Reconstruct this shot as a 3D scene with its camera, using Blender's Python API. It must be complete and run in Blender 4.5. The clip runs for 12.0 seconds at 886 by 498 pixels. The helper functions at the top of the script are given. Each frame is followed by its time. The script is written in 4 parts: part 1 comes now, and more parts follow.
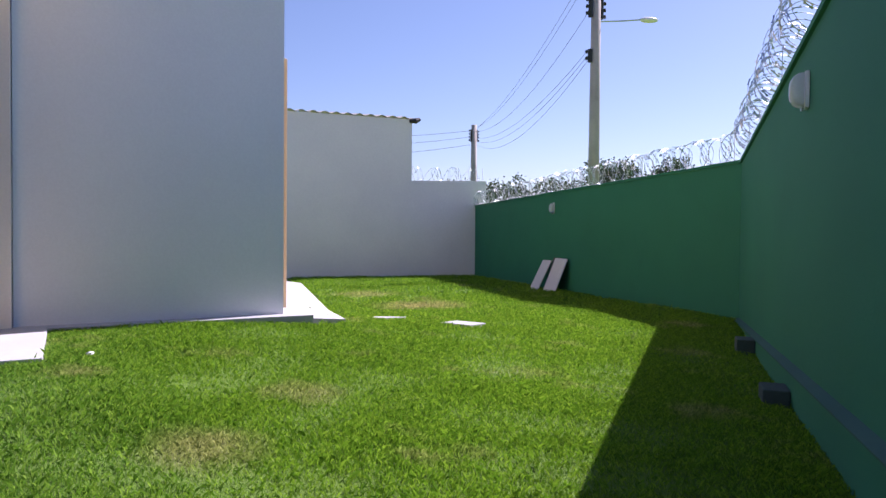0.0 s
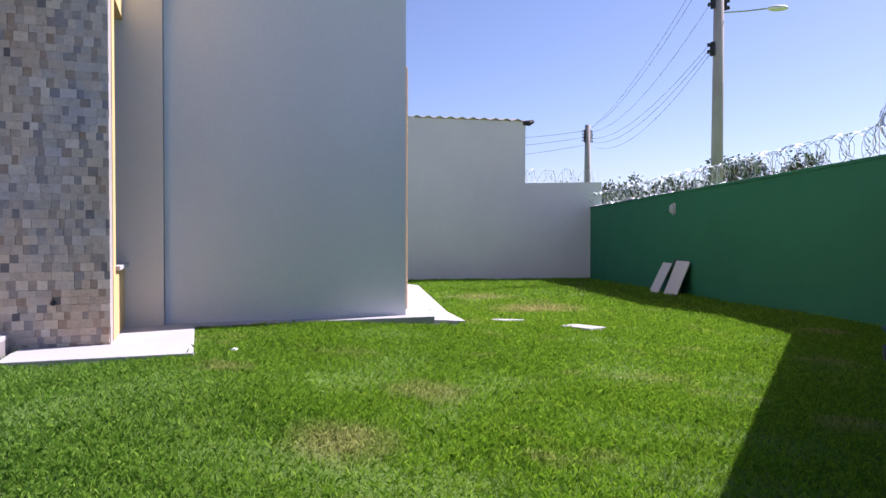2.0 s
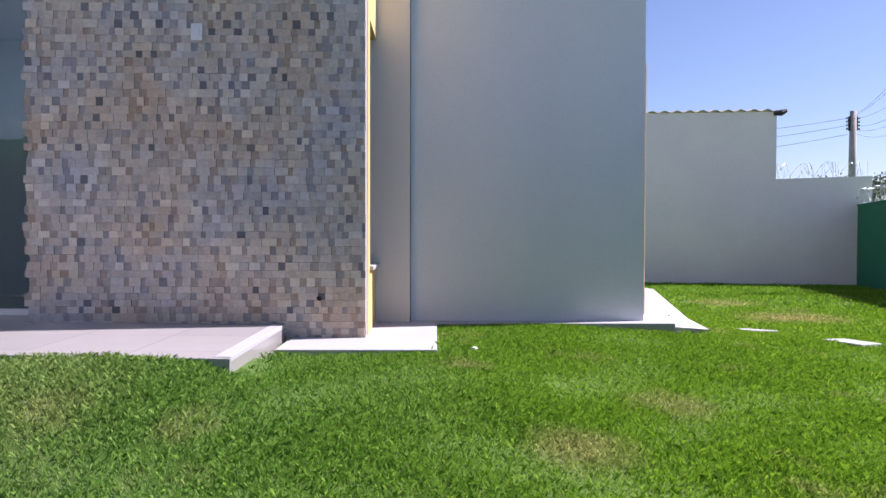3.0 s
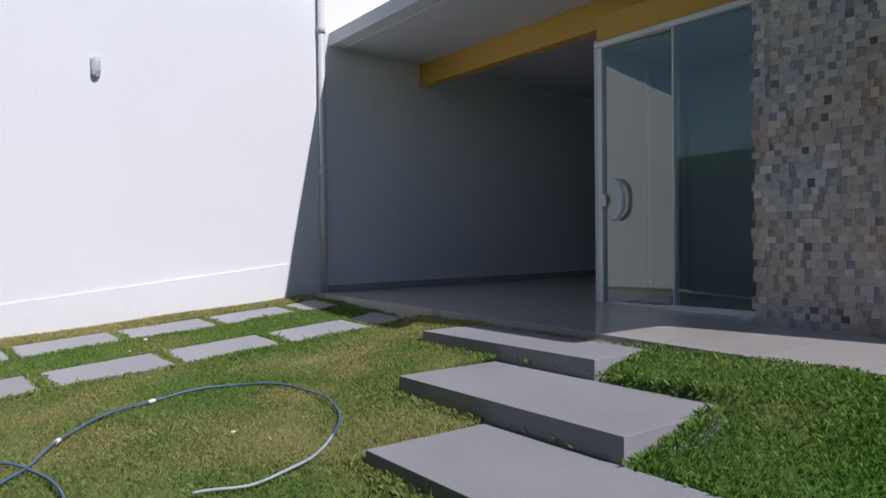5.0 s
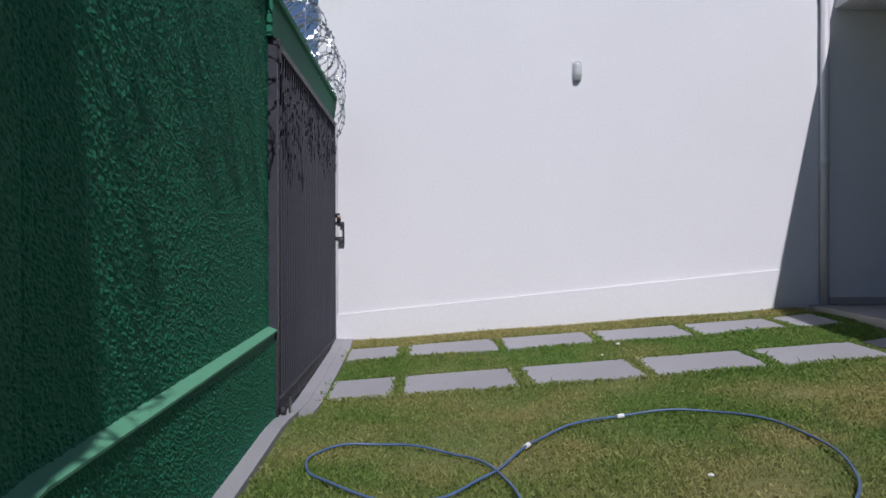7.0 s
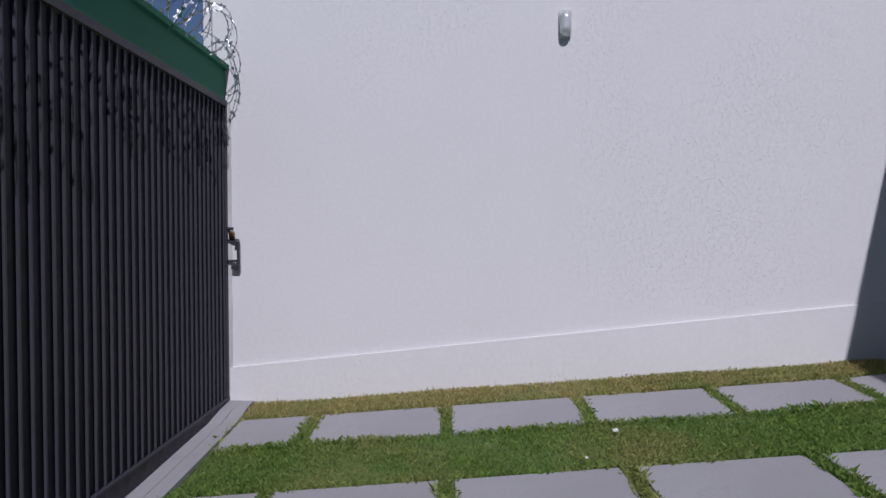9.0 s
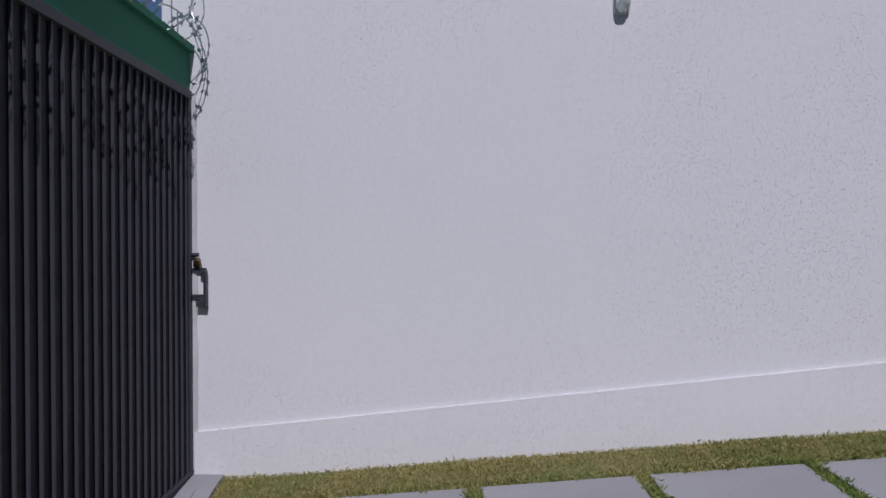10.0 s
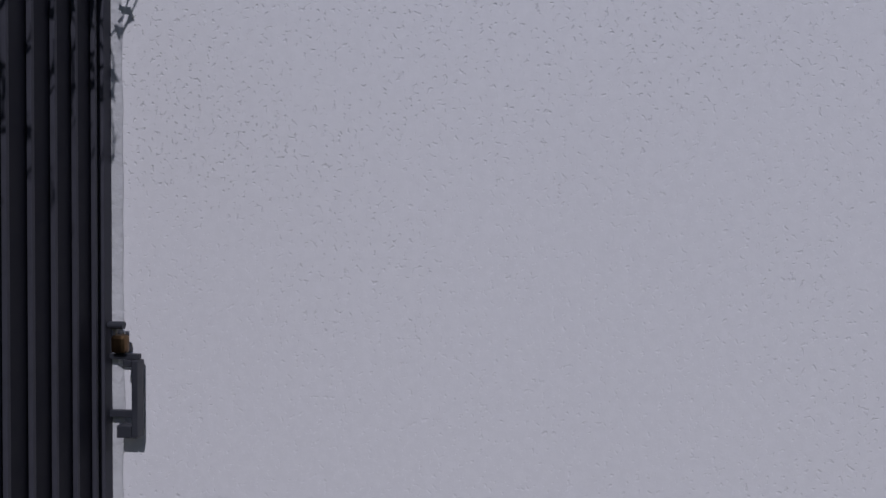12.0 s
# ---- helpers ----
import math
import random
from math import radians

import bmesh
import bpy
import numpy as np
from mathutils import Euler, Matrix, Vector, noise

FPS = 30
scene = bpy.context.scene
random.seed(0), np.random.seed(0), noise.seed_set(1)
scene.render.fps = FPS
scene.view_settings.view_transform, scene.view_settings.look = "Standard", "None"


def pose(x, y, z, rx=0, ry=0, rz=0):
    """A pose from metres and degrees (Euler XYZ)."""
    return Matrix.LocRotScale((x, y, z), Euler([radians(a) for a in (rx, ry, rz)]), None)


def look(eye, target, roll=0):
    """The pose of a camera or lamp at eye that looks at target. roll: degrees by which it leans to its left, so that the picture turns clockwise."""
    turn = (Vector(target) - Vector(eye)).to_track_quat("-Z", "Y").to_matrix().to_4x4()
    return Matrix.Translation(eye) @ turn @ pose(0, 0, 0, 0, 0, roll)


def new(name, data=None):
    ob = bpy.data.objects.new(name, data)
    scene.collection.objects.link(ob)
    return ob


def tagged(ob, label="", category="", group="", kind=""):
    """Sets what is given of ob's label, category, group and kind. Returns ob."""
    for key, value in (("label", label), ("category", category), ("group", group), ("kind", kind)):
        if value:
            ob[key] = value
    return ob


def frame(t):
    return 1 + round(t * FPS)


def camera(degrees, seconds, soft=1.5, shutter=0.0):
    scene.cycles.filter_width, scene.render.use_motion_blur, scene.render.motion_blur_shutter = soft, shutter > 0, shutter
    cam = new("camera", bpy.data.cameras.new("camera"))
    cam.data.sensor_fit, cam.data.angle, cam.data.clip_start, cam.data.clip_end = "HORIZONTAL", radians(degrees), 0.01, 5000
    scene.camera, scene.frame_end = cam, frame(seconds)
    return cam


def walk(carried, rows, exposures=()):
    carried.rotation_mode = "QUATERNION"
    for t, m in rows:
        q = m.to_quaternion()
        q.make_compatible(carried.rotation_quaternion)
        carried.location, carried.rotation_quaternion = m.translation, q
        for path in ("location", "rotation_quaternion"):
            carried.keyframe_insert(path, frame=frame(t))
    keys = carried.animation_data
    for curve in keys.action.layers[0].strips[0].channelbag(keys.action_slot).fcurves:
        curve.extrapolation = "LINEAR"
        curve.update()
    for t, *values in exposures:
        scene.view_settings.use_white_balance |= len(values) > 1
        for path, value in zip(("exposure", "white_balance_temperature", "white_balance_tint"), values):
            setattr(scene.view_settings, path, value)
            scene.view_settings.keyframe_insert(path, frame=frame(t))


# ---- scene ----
cam = camera(65.19, 12.0)
EXPOSURES = [(0.0, 0.90, 6020, 36), (2.7, 0.90, 6020, 33), (4.3, 1.08, 6230, 16), (4.6, 0.82, 6230, 16), (4.9, 0.0, 6080, 16), (5.3, -0.60, 5980, 17),
             (6.5, -0.52, 6000, 16), (8.5, -0.82, 5900, 20), (9.5, -0.96, 5890, 20), (10.5, -1.11, 5800, 20), (11.0, -1.12, 5790, 20), (11.5, -1.32, 5770, 20), (12.0, -1.38, 5760, 20)]
PATH = [
    (0, (-0.346, 0.158, 0.975), (1.741, 3.569, 0.873), 0.55),
    (0.5, (-0.344, 0.157, 0.965), (1.937, 3.441, 0.870), 0.31),
    (1, (-0.370, 0.152, 0.962), (1.866, 3.468, 0.870), 0.18),
    (1.5, (-0.400, 0.159, 0.967), (1.547, 3.652, 0.876), 0.20),
    (2, (-0.431, 0.153, 0.976), (1.085, 3.854, 0.886), 0.14),
    (2.5, (-0.466, 0.148, 0.980), (0.499, 4.029, 0.894), 0.13),
    (2.6, (-0.472, 0.152, 0.983), (0.361, 4.063, 0.897), 0.15),
    (2.7, (-0.476, 0.162, 0.986), (0.220, 4.100, 0.896), 0.17),
    (4.3, (-0.605, 0.213, 1.010), (-2.607, 3.675, 0.929), -0.81),
    (4.4, (-0.619, 0.214, 1.007), (-2.791, 3.571, 0.932), -0.85),
    (4.5, (-0.628, 0.218, 1.004), (-2.975, 3.457, 0.933), -0.80),
    (5, (-0.692, 0.246, 1.006), (-3.762, 2.810, 0.954), -0.66),
    (5.5, (-0.757, 0.268, 0.996), (-4.323, 2.080, 0.966), -0.68),
    (6, (-0.835, 0.289, 1.004), (-4.702, 1.312, 0.987), -0.46),
    (6.5, (-0.942, 0.349, 1.009), (-4.922, 0.748, 0.995), -0.21),
    (6.7, (-1.034, 0.376, 1.013), (-5.025, 0.635, 0.995), -0.13),
    (8.3, (-2.549, 1.043, 1.042), (-6.549, 1.026, 0.996), -0.03),
    (8.5, (-2.760, 1.106, 1.123), (-6.760, 1.083, 1.078), -0.11),
    (9, (-3.337, 1.266, 1.268), (-7.336, 1.227, 1.192), -0.20),
    (9.5, (-3.927, 1.189, 1.359), (-7.926, 1.177, 1.284), -0.25),
    (10, (-4.474, 1.046, 1.409), (-8.474, 1.069, 1.363), -0.08),
    (10.5, (-5.081, 0.944, 1.439), (-9.081, 0.901, 1.399), -0.10),
    (11, (-5.666, 0.840, 1.486), (-9.663, 0.685, 1.458), 0.01),
    (11.5, (-6.278, 0.746, 1.519), (-10.271, 0.520, 1.490), 0.06),
    (12, (-6.794, 0.689, 1.561), (-10.774, 0.291, 1.523), -0.01),
]
walk(cam, [(t, look(eye, target, roll)) for t, eye, target, roll in PATH], EXPOSURES)

# ---------- world, sun ----------
SUN = Vector((0.905, 0.142, 1.0)).normalized()
world = bpy.data.worlds.new("sky")
scene.world = world
world.use_nodes = True
wn = world.node_tree.nodes
sky = wn.new("ShaderNodeTexSky")
sky.sky_type, sky.sun_disc = "NISHITA", False
sky.sun_elevation, sky.sun_rotation = math.asin(SUN.z), math.atan2(SUN.x, SUN.y)
sky.air_density, sky.dust_density, sky.ozone_density = 0.95, 0.6, 3.0
wn["Background"].inputs["Strength"].default_value = 0.073
world.node_tree.links.new(sky.outputs[0], wn["Background"].inputs["Color"])
sun = new("sun", bpy.data.lights.new("sun", "SUN"))
sun.data.energy, sun.data.angle, sun.data.color = 5.0, radians(0.5), (1.0, 0.965, 0.92)
sun.matrix_world = look(SUN * 30, (0, 0, 0))


# ---------- materials ----------
def material(name):
    m = bpy.data.materials.new(name)
    m.use_nodes = True
    return m, m.node_tree, m.node_tree.nodes["Principled BSDF"]


def node(tree, kind, **inputs):
    n = tree.nodes.new(kind)
    for key, value in inputs.items():
        n.inputs[key].default_value = value
    return n


def coords(tree):
    return tree.nodes.new("ShaderNodeTexCoord").outputs["Object"]


def noise_tex(tree, vec, scale, detail=4.0, rough=0.55):
    n = node(tree, "ShaderNodeTexNoise", Scale=scale, Detail=detail, Roughness=rough)
    tree.links.new(vec, n.inputs["Vector"])
    return n.outputs["Fac"]


def ramp(tree, fac, stops):
    r = tree.nodes.new("ShaderNodeValToRGB")
    e = r.color_ramp.elements
    while len(e) < len(stops):
        e.new(0.5)
    for el, (p, c) in zip(e, stops):
        el.position, el.color = p, (*c, 1)
    tree.links.new(fac, r.inputs["Fac"])
    return r.outputs["Color"]


def mix(tree, fac, a, b, blend="MIX"):
    m = tree.nodes.new("ShaderNodeMix")
    m.data_type, m.blend_type = "RGBA", blend
    for val, sock in ((fac, m.inputs[0]), (a, m.inputs[6]), (b, m.inputs[7])):
        if isinstance(val, bpy.types.NodeSocket):
            tree.links.new(val, sock)
        elif isinstance(val, tuple):
            sock.default_value = (*val, 1)
        else:
            sock.default_value = val
    return m.outputs[2]


def bump(tree, bsdf, height, strength, distance):
    b = node(tree, "ShaderNodeBump", Strength=strength, Distance=distance)
    tree.links.new(height, b.inputs["Height"])
    tree.links.new(b.outputs[0], bsdf.inputs["Normal"])


def plaster(name, c0, c1, grain=70.0, lift=0.004, strength=0.6, rough=0.85, sparse=False, stain=0.0):
    """Painted render: patchy paint, two grains of relief."""
    m, t, b = material(name)
    v = coords(t)
    big = noise_tex(t, v, 0.9, 5)
    col = ramp(t, big, [(0.3, c0), (0.7, c1)])
    fine = noise_tex(t, v, grain * 0.5, 3)
    col = mix(t, 0.12, col, ramp(t, fine, [(0.35, tuple(x * 0.7 for x in c0)), (0.65, c1)]))
    if stain:
        st = noise_tex(t, v, 2.7, 8, 0.7)
        col = mix(t, ramp(t, st, [(0.56, (0, 0, 0)), (0.75, (stain,) * 3)]), col, tuple(x * 0.6 for x in c0))
    t.links.new(col, b.inputs["Base Color"])
    b.inputs["Roughness"].default_value = rough
    h1 = noise_tex(t, v, grain, 4, 0.6)
    if sparse:
        specks = ramp(t, noise_tex(t, v, grain, 3, 0.6), [(0.60, (1, 1, 1)), (0.68, (0, 0, 0))])
        area = noise_tex(t, v, 0.75, 3)
        h1 = mix(t, ramp(t, area, [(0.36, (0.16,) * 3), (0.68, (0.85,) * 3)]), (1.0, 1.0, 1.0), specks)
        h1 = mix(t, 0.08, h1, noise_tex(t, v, grain * 2.0, 3), "ADD")
    bump(t, b, h1, strength, lift)
    return m


WHITE = plaster("white_render", (0.77, 0.76, 0.77), (0.79, 0.78, 0.79), 72, 0.0075, 0.65, sparse=True)
FARWHITE = plaster("neighbour_white", (0.72, 0.69, 0.72), (0.78, 0.75, 0.77), 40, 0.004, 0.4)
GREEN = plaster("green_roughcast", (0.0097, 0.147, 0.078), (0.013, 0.173, 0.091), 85, 0.006, 0.45, 0.8, stain=0.2)
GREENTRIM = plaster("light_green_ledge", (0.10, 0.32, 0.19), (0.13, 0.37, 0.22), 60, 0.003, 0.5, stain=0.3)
# the ledge colour again, with the bend's shade put into it
SHADEDTRIM = plaster("shaded_green_ledge", (0.02, 0.09, 0.07), (0.035, 0.12, 0.09), 60, 0.003, 0.5, stain=0.4)
GREY = plaster("grey_texture_paint", (0.73, 0.74, 0.77), (0.78, 0.79, 0.81), 120, 0.0025, 0.4)
PALE = plaster("pale_grey_paint", (0.71, 0.69, 0.66), (0.75, 0.73, 0.70), 120, 0.0025, 0.4)
SANDY = plaster("faded_sand_paint", (0.60, 0.47, 0.33), (0.66, 0.53, 0.39), 90, 0.003, 0.4)
OCHRE = plaster("ochre_paint", (0.62, 0.36, 0.07), (0.68, 0.40, 0.09), 90, 0.003, 0.4)
YELLOW = plaster("yellow_paint", (0.63, 0.44, 0.17), (0.68, 0.49, 0.21), 90, 0.003, 0.4)
CEIL = plaster("ceiling_paint", (0.62, 0.62, 0.64), (0.67, 0.67, 0.69), 90, 0.002, 0.2)
CONCRETE = plaster("cement_slab", (0.29, 0.285, 0.297), (0.365, 0.36, 0.372), 120, 0.0015, 0.35, 0.8, stain=0.4)
STEPCONC = plaster("cast_step_cement", (0.24, 0.235, 0.245), (0.30, 0.295, 0.305), 110, 0.002, 0.4, 0.85, stain=0.3)
PALECONC = plaster("pale_concrete", (0.38, 0.375, 0.375), (0.45, 0.445, 0.445), 90, 0.002, 0.4, 0.85, stain=0.3)
# mossy concrete, darkened further to hold the deep shade at the wall's foot
DARKCONC = plaster("mossy_shaded_concrete", (0.03, 0.055, 0.045), (0.055, 0.085, 0.07), 60, 0.004, 0.6, 0.9, stain=0.5)
MORTAR = plaster("rough_mortar", (0.50, 0.50, 0.51), (0.66, 0.66, 0.66), 40, 0.008, 0.7, 0.9, stain=0.5)
POLEMAT = plaster("pole_concrete", (0.36, 0.32, 0.29), (0.46, 0.42, 0.38), 20, 0.004, 0.5, 0.9, stain=0.4)
GROUT = plaster("stone_grout", (0.34, 0.31, 0.28), (0.42, 0.39, 0.35), 90, 0.004, 0.6, 0.95)
PLASTIC = plaster("white_plastic", (0.72, 0.72, 0.72), (0.78, 0.78, 0.78), 30, 0.0005, 0.1, 0.4)
PIPEMAT = plaster("grey_white_pipe", (0.55, 0.54, 0.55), (0.62, 0.61, 0.62), 30, 0.0005, 0.1, 0.5)


def metal(name, c, rough, metallic, flake=0.2):
    m, t, b = material(name)
    v = coords(t)
    n = noise_tex(t, v, 14, 6, 0.65)
    t.links.new(ramp(t, n, [(0.3, tuple(x * (1 - flake) for x in c)), (0.7, c)]), b.inputs["Base Color"])
    t.links.new(ramp(t, n, [(0.3, (rough * 0.8,) * 3), (0.7, (min(1, rough * 1.25),) * 3)]), b.inputs["Roughness"])
    b.inputs["Metallic"].default_value = metallic
    bump(t, b, noise_tex(t, v, 180, 2), 0.08, 0.001)
    return m


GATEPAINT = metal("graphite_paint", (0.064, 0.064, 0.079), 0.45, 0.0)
# gate colour darkened to hold the shade between the slats
GATESHADE = metal("shaded_graphite", (0.018, 0.018, 0.028), 0.5, 0.0)
# near-black that paints the darkness of gaps and openings
GATEDARK = metal("dark_gap_paint", (0.020, 0.020, 0.028), 0.6, 0.0)
for gate_mat in (GATESHADE, GATEPAINT):
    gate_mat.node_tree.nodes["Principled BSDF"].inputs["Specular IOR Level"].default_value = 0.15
HANDLEPAINT = metal("grey_handle_paint", (0.040, 0.042, 0.052), 0.45, 0.0)
ZINC = metal("galvanised_wire", (0.62, 0.63, 0.65), 0.32, 1.0)
BRASS = metal("worn_brass", (0.24, 0.15, 0.08), 0.45, 1.0, 0.5)
ALU = metal("white_aluminium", (0.78, 0.78, 0.78), 0.35, 0.0, 0.05)
BLACK = metal("black_iron", (0.02, 0.02, 0.022), 0.6, 0.0)
CABLE = metal("cable_black", (0.17, 0.17, 0.19), 0.7, 0.0)


def glass(name, c=(0.92, 0.96, 0.95), rough=0.0):
    m, t, b = material(name)
    t.nodes.remove(b)
    out = t.nodes["Material Output"]
    gl = node(t, "ShaderNodeBsdfGlossy", Roughness=rough)
    gl.inputs["Color"].default_value = (1, 1, 1, 1)
    tr = node(t, "ShaderNodeBsdfTransparent")
    tr.inputs["Color"].default_value = (*c, 1)
    lw = node(t, "ShaderNodeLayerWeight", Blend=0.5)
    fr = ramp(t, lw.outputs["Facing"], [(0.0, (0.055,) * 3), (0.45, (0.09,) * 3), (0.75, (0.26,) * 3), (1.0, (0.95,) * 3)])
    mx = t.nodes.new("ShaderNodeMixShader")
    t.links.new(fr, mx.inputs[0])
    t.links.new(tr.outputs[0], mx.inputs[1])
    t.links.new(gl.outputs[0], mx.inputs[2])
    t.links.new(mx.outputs[0], out.inputs["Surface"])
    return m


PANE = glass("door_glass", (0.88, 0.93, 0.89))
LAMPGLASS, _t, _b = material("ribbed_lamp_glass")
_b.inputs["Base Color"].default_value = (0.80, 0.84, 0.85, 1)
_b.inputs["Roughness"].default_value = 0.12
_b.inputs["Transmission Weight"].default_value = 0.5
bump(_t, _b, noise_tex(_t, coords(_t), 60, 2), 0.5, 0.003)


def stone_material(name, per_object, tones):
    m, t, b = material(name)
    v = t.nodes.new("ShaderNodeNewGeometry").outputs["Position"]
    if per_object:
        rnd = t.nodes.new("ShaderNodeObjectInfo").outputs["Random"]
    else:
        rnd = t.nodes.new("ShaderNodeNewGeometry").outputs["Random Per Island"]
    base = ramp(t, rnd, [(i / (len(tones) - 1), c) for i, c in enumerate(tones)])
    # rusty and slate-blue drifts over many stones
    drift = ramp(t, noise_tex(t, v, 1.3, 4, 0.6), [(0.38, (0.82, 0.88, 1.0)), (0.50, (0.97, 0.95, 0.91)), (0.64, (1.0, 0.86, 0.70))])
    base = mix(t, 0.85, base, drift, "MULTIPLY")
    n = noise_tex(t, v, 26, 7, 0.7)
    col = mix(t, 0.4, base, ramp(t, n, [(0.3, (0.20, 0.19, 0.19)), (0.7, (0.62, 0.58, 0.52))]), "OVERLAY")
    t.links.new(col, b.inputs["Base Color"])
    b.inputs["Roughness"].default_value = 0.75
    bump(t, b, noise_tex(t, v, 70, 5, 0.65), 0.7, 0.006)
    return m


PALE_TONES = ((0.46, 0.43, 0.41), (0.59, 0.54, 0.48), (0.52, 0.50, 0.49), (0.66, 0.61, 0.54), (0.55, 0.49, 0.43), (0.62, 0.58, 0.55), (0.74, 0.69, 0.63))
DARK_TONES = ((0.14, 0.14, 0.17), (0.36, 0.35, 0.37), (0.43, 0.37, 0.32), (0.33, 0.33, 0.36), (0.48, 0.43, 0.39), (0.40, 0.31, 0.25), (0.52, 0.50, 0.48))
STONES = [(stone_material("pale_split_stone", True, PALE_TONES), stone_material("pale_split_stone_rest", False, PALE_TONES)),
          (stone_material("dark_split_stone", True, DARK_TONES), stone_material("dark_split_stone_rest", False, DARK_TONES))]


def floor_material():
    m, t, b = material("porcelain_floor")
    v = coords(t)
    br = node(t, "ShaderNodeTexBrick", Scale=1.0)
    br.offset = 0.0
    br.inputs["Mortar Size"].default_value = 0.004
    br.inputs["Brick Width"].default_value = 0.6
    br.inputs["Row Height"].default_value = 0.6
    br.inputs["Color1"].default_value = (0.42, 0.39, 0.37, 1)
    br.inputs["Color2"].default_value = (0.45, 0.42, 0.395, 1)
    br.inputs["Mortar"].default_value = (0.30, 0.28, 0.265, 1)
    t.links.new(v, br.inputs["Vector"])
    col = mix(t, 0.2, br.outputs[0], ramp(t, noise_tex(t, v, 3, 6), [(0.3, (0.36, 0.33, 0.31)), (0.7, (0.50, 0.47, 0.45))]))
    t.links.new(col, b.inputs["Base Color"])
    b.inputs["Roughness"].default_value = 0.22
    return m


FLOORMAT = floor_material()


# worn, straw-coloured spots in the lawn: x, y, radius, strength
DRY = ((5.3, 10.0, 0.95, 0.8), (5.5, 12.7, 0.9, 0.6), (1.08, 4.04, 0.30, 0.6), (0.33, 3.27, 0.32, 0.6), (-0.34, 4.13, 0.2, 0.8),
       (-5.4, 3.3, 0.55, 0.95), (-4.7, 2.35, 0.42, 0.9), (-5.0, 3.0, 0.5, 0.85), (-2.1, 3.47, 0.38, 0.7), (-4.6, 0.5, 0.4, 0.7))


def turf_color(t, v, blades):
    """Lush turf with dry straw patches; the strip by the gate is drier."""
    rnd = t.nodes.new("ShaderNodeNewGeometry").outputs["Random Per Island"] if blades else noise_tex(t, v, 90, 3)
    lush = ramp(t, rnd, [(0.0, (0.070, 0.170, 0.010)), (0.5, (0.150, 0.315, 0.013)), (1.0, (0.290, 0.470, 0.032))])
    cool = ramp(t, rnd, [(0.0, (0.046, 0.135, 0.020)), (0.5, (0.120, 0.275, 0.040)), (1.0, (0.265, 0.435, 0.092))])
    dry = ramp(t, rnd, [(0.0, (0.24, 0.245, 0.080)), (0.5, (0.45, 0.40, 0.16)), (1.0, (0.64, 0.56, 0.26))])
    patch = ramp(t, noise_tex(t, v, 1.1, 5, 0.65), [(0.58, (0, 0, 0)), (0.74, (0.7,) * 3)])
    sep = t.nodes.new("ShaderNodeSeparateXYZ")
    t.links.new(v, sep.inputs[0])
    shift = node(t, "ShaderNodeMapRange")        # a bluer grass towards the porch and the gate
    shift.inputs["From Min"].default_value, shift.inputs["From Max"].default_value = 0.6, -2.2
    t.links.new(sep.outputs[0], shift.inputs["Value"])
    lush = mix(t, shift.outputs[0], lush, cool)
    mr = node(t, "ShaderNodeMapRange")
    mr.inputs["From Min"].default_value, mr.inputs["From Max"].default_value = -1.6, -3.6
    t.links.new(sep.outputs[0], mr.inputs["Value"])
    wide = ramp(t, noise_tex(t, v, 0.75, 4, 0.6), [(0.42, (0.22,) * 3), (0.64, (0.92,) * 3)])
    west = mix(t, mr.outputs[0], (0.0, 0.0, 0.0), wide)
    m2 = node(t, "ShaderNodeMapRange")
    m2.inputs["From Min"].default_value, m2.inputs["From Max"].default_value = -5.4, -6.6
    m2.inputs["To Min"].default_value, m2.inputs["To Max"].default_value = 0.0, 0.25
    t.links.new(sep.outputs[0], m2.inputs["Value"])
    west = mix(t, m2.outputs[0], west, (0.0, 0.0, 0.0))
    edge = node(t, "ShaderNodeMapRange")          # trodden dry strip along the side wall
    edge.inputs["From Min"].default_value, edge.inputs["From Max"].default_value = -8.05, -8.4
    t.links.new(sep.outputs[0], edge.inputs["Value"])
    strip = ramp(t, noise_tex(t, v, 2.2, 4, 0.6), [(0.30, (0.45,) * 3), (0.52, (1.0,) * 3)])
    west = mix(t, edge.outputs[0], west, strip)
    fac = mix(t, 1.0, patch, west, "LIGHTEN")
    fray = noise_tex(t, v, 3.2, 5, 0.65)
    for x, y, r, amount in DRY:
        dist = t.nodes.new("ShaderNodeVectorMath")
        dist.operation = "DISTANCE"
        t.links.new(v, dist.inputs[0])
        dist.inputs[1].default_value = (x, y, -0.05)
        span = t.nodes.new("ShaderNodeMath")
        span.operation = "MULTIPLY_ADD"
        t.links.new(fray, span.inputs[0])
        span.inputs[1].default_value = 1.3 * r
        t.links.new(dist.outputs["Value"], span.inputs[2])
        spot = node(t, "ShaderNodeMapRange")
        spot.inputs["From Min"].default_value, spot.inputs["From Max"].default_value = 1.7 * r, 0.95 * r
        spot.inputs["To Max"].default_value = amount
        t.links.new(span.outputs[0], spot.inputs["Value"])
        fac = mix(t, 1.0, fac, spot.outputs[0], "LIGHTEN")
    return mix(t, fac, lush, dry)


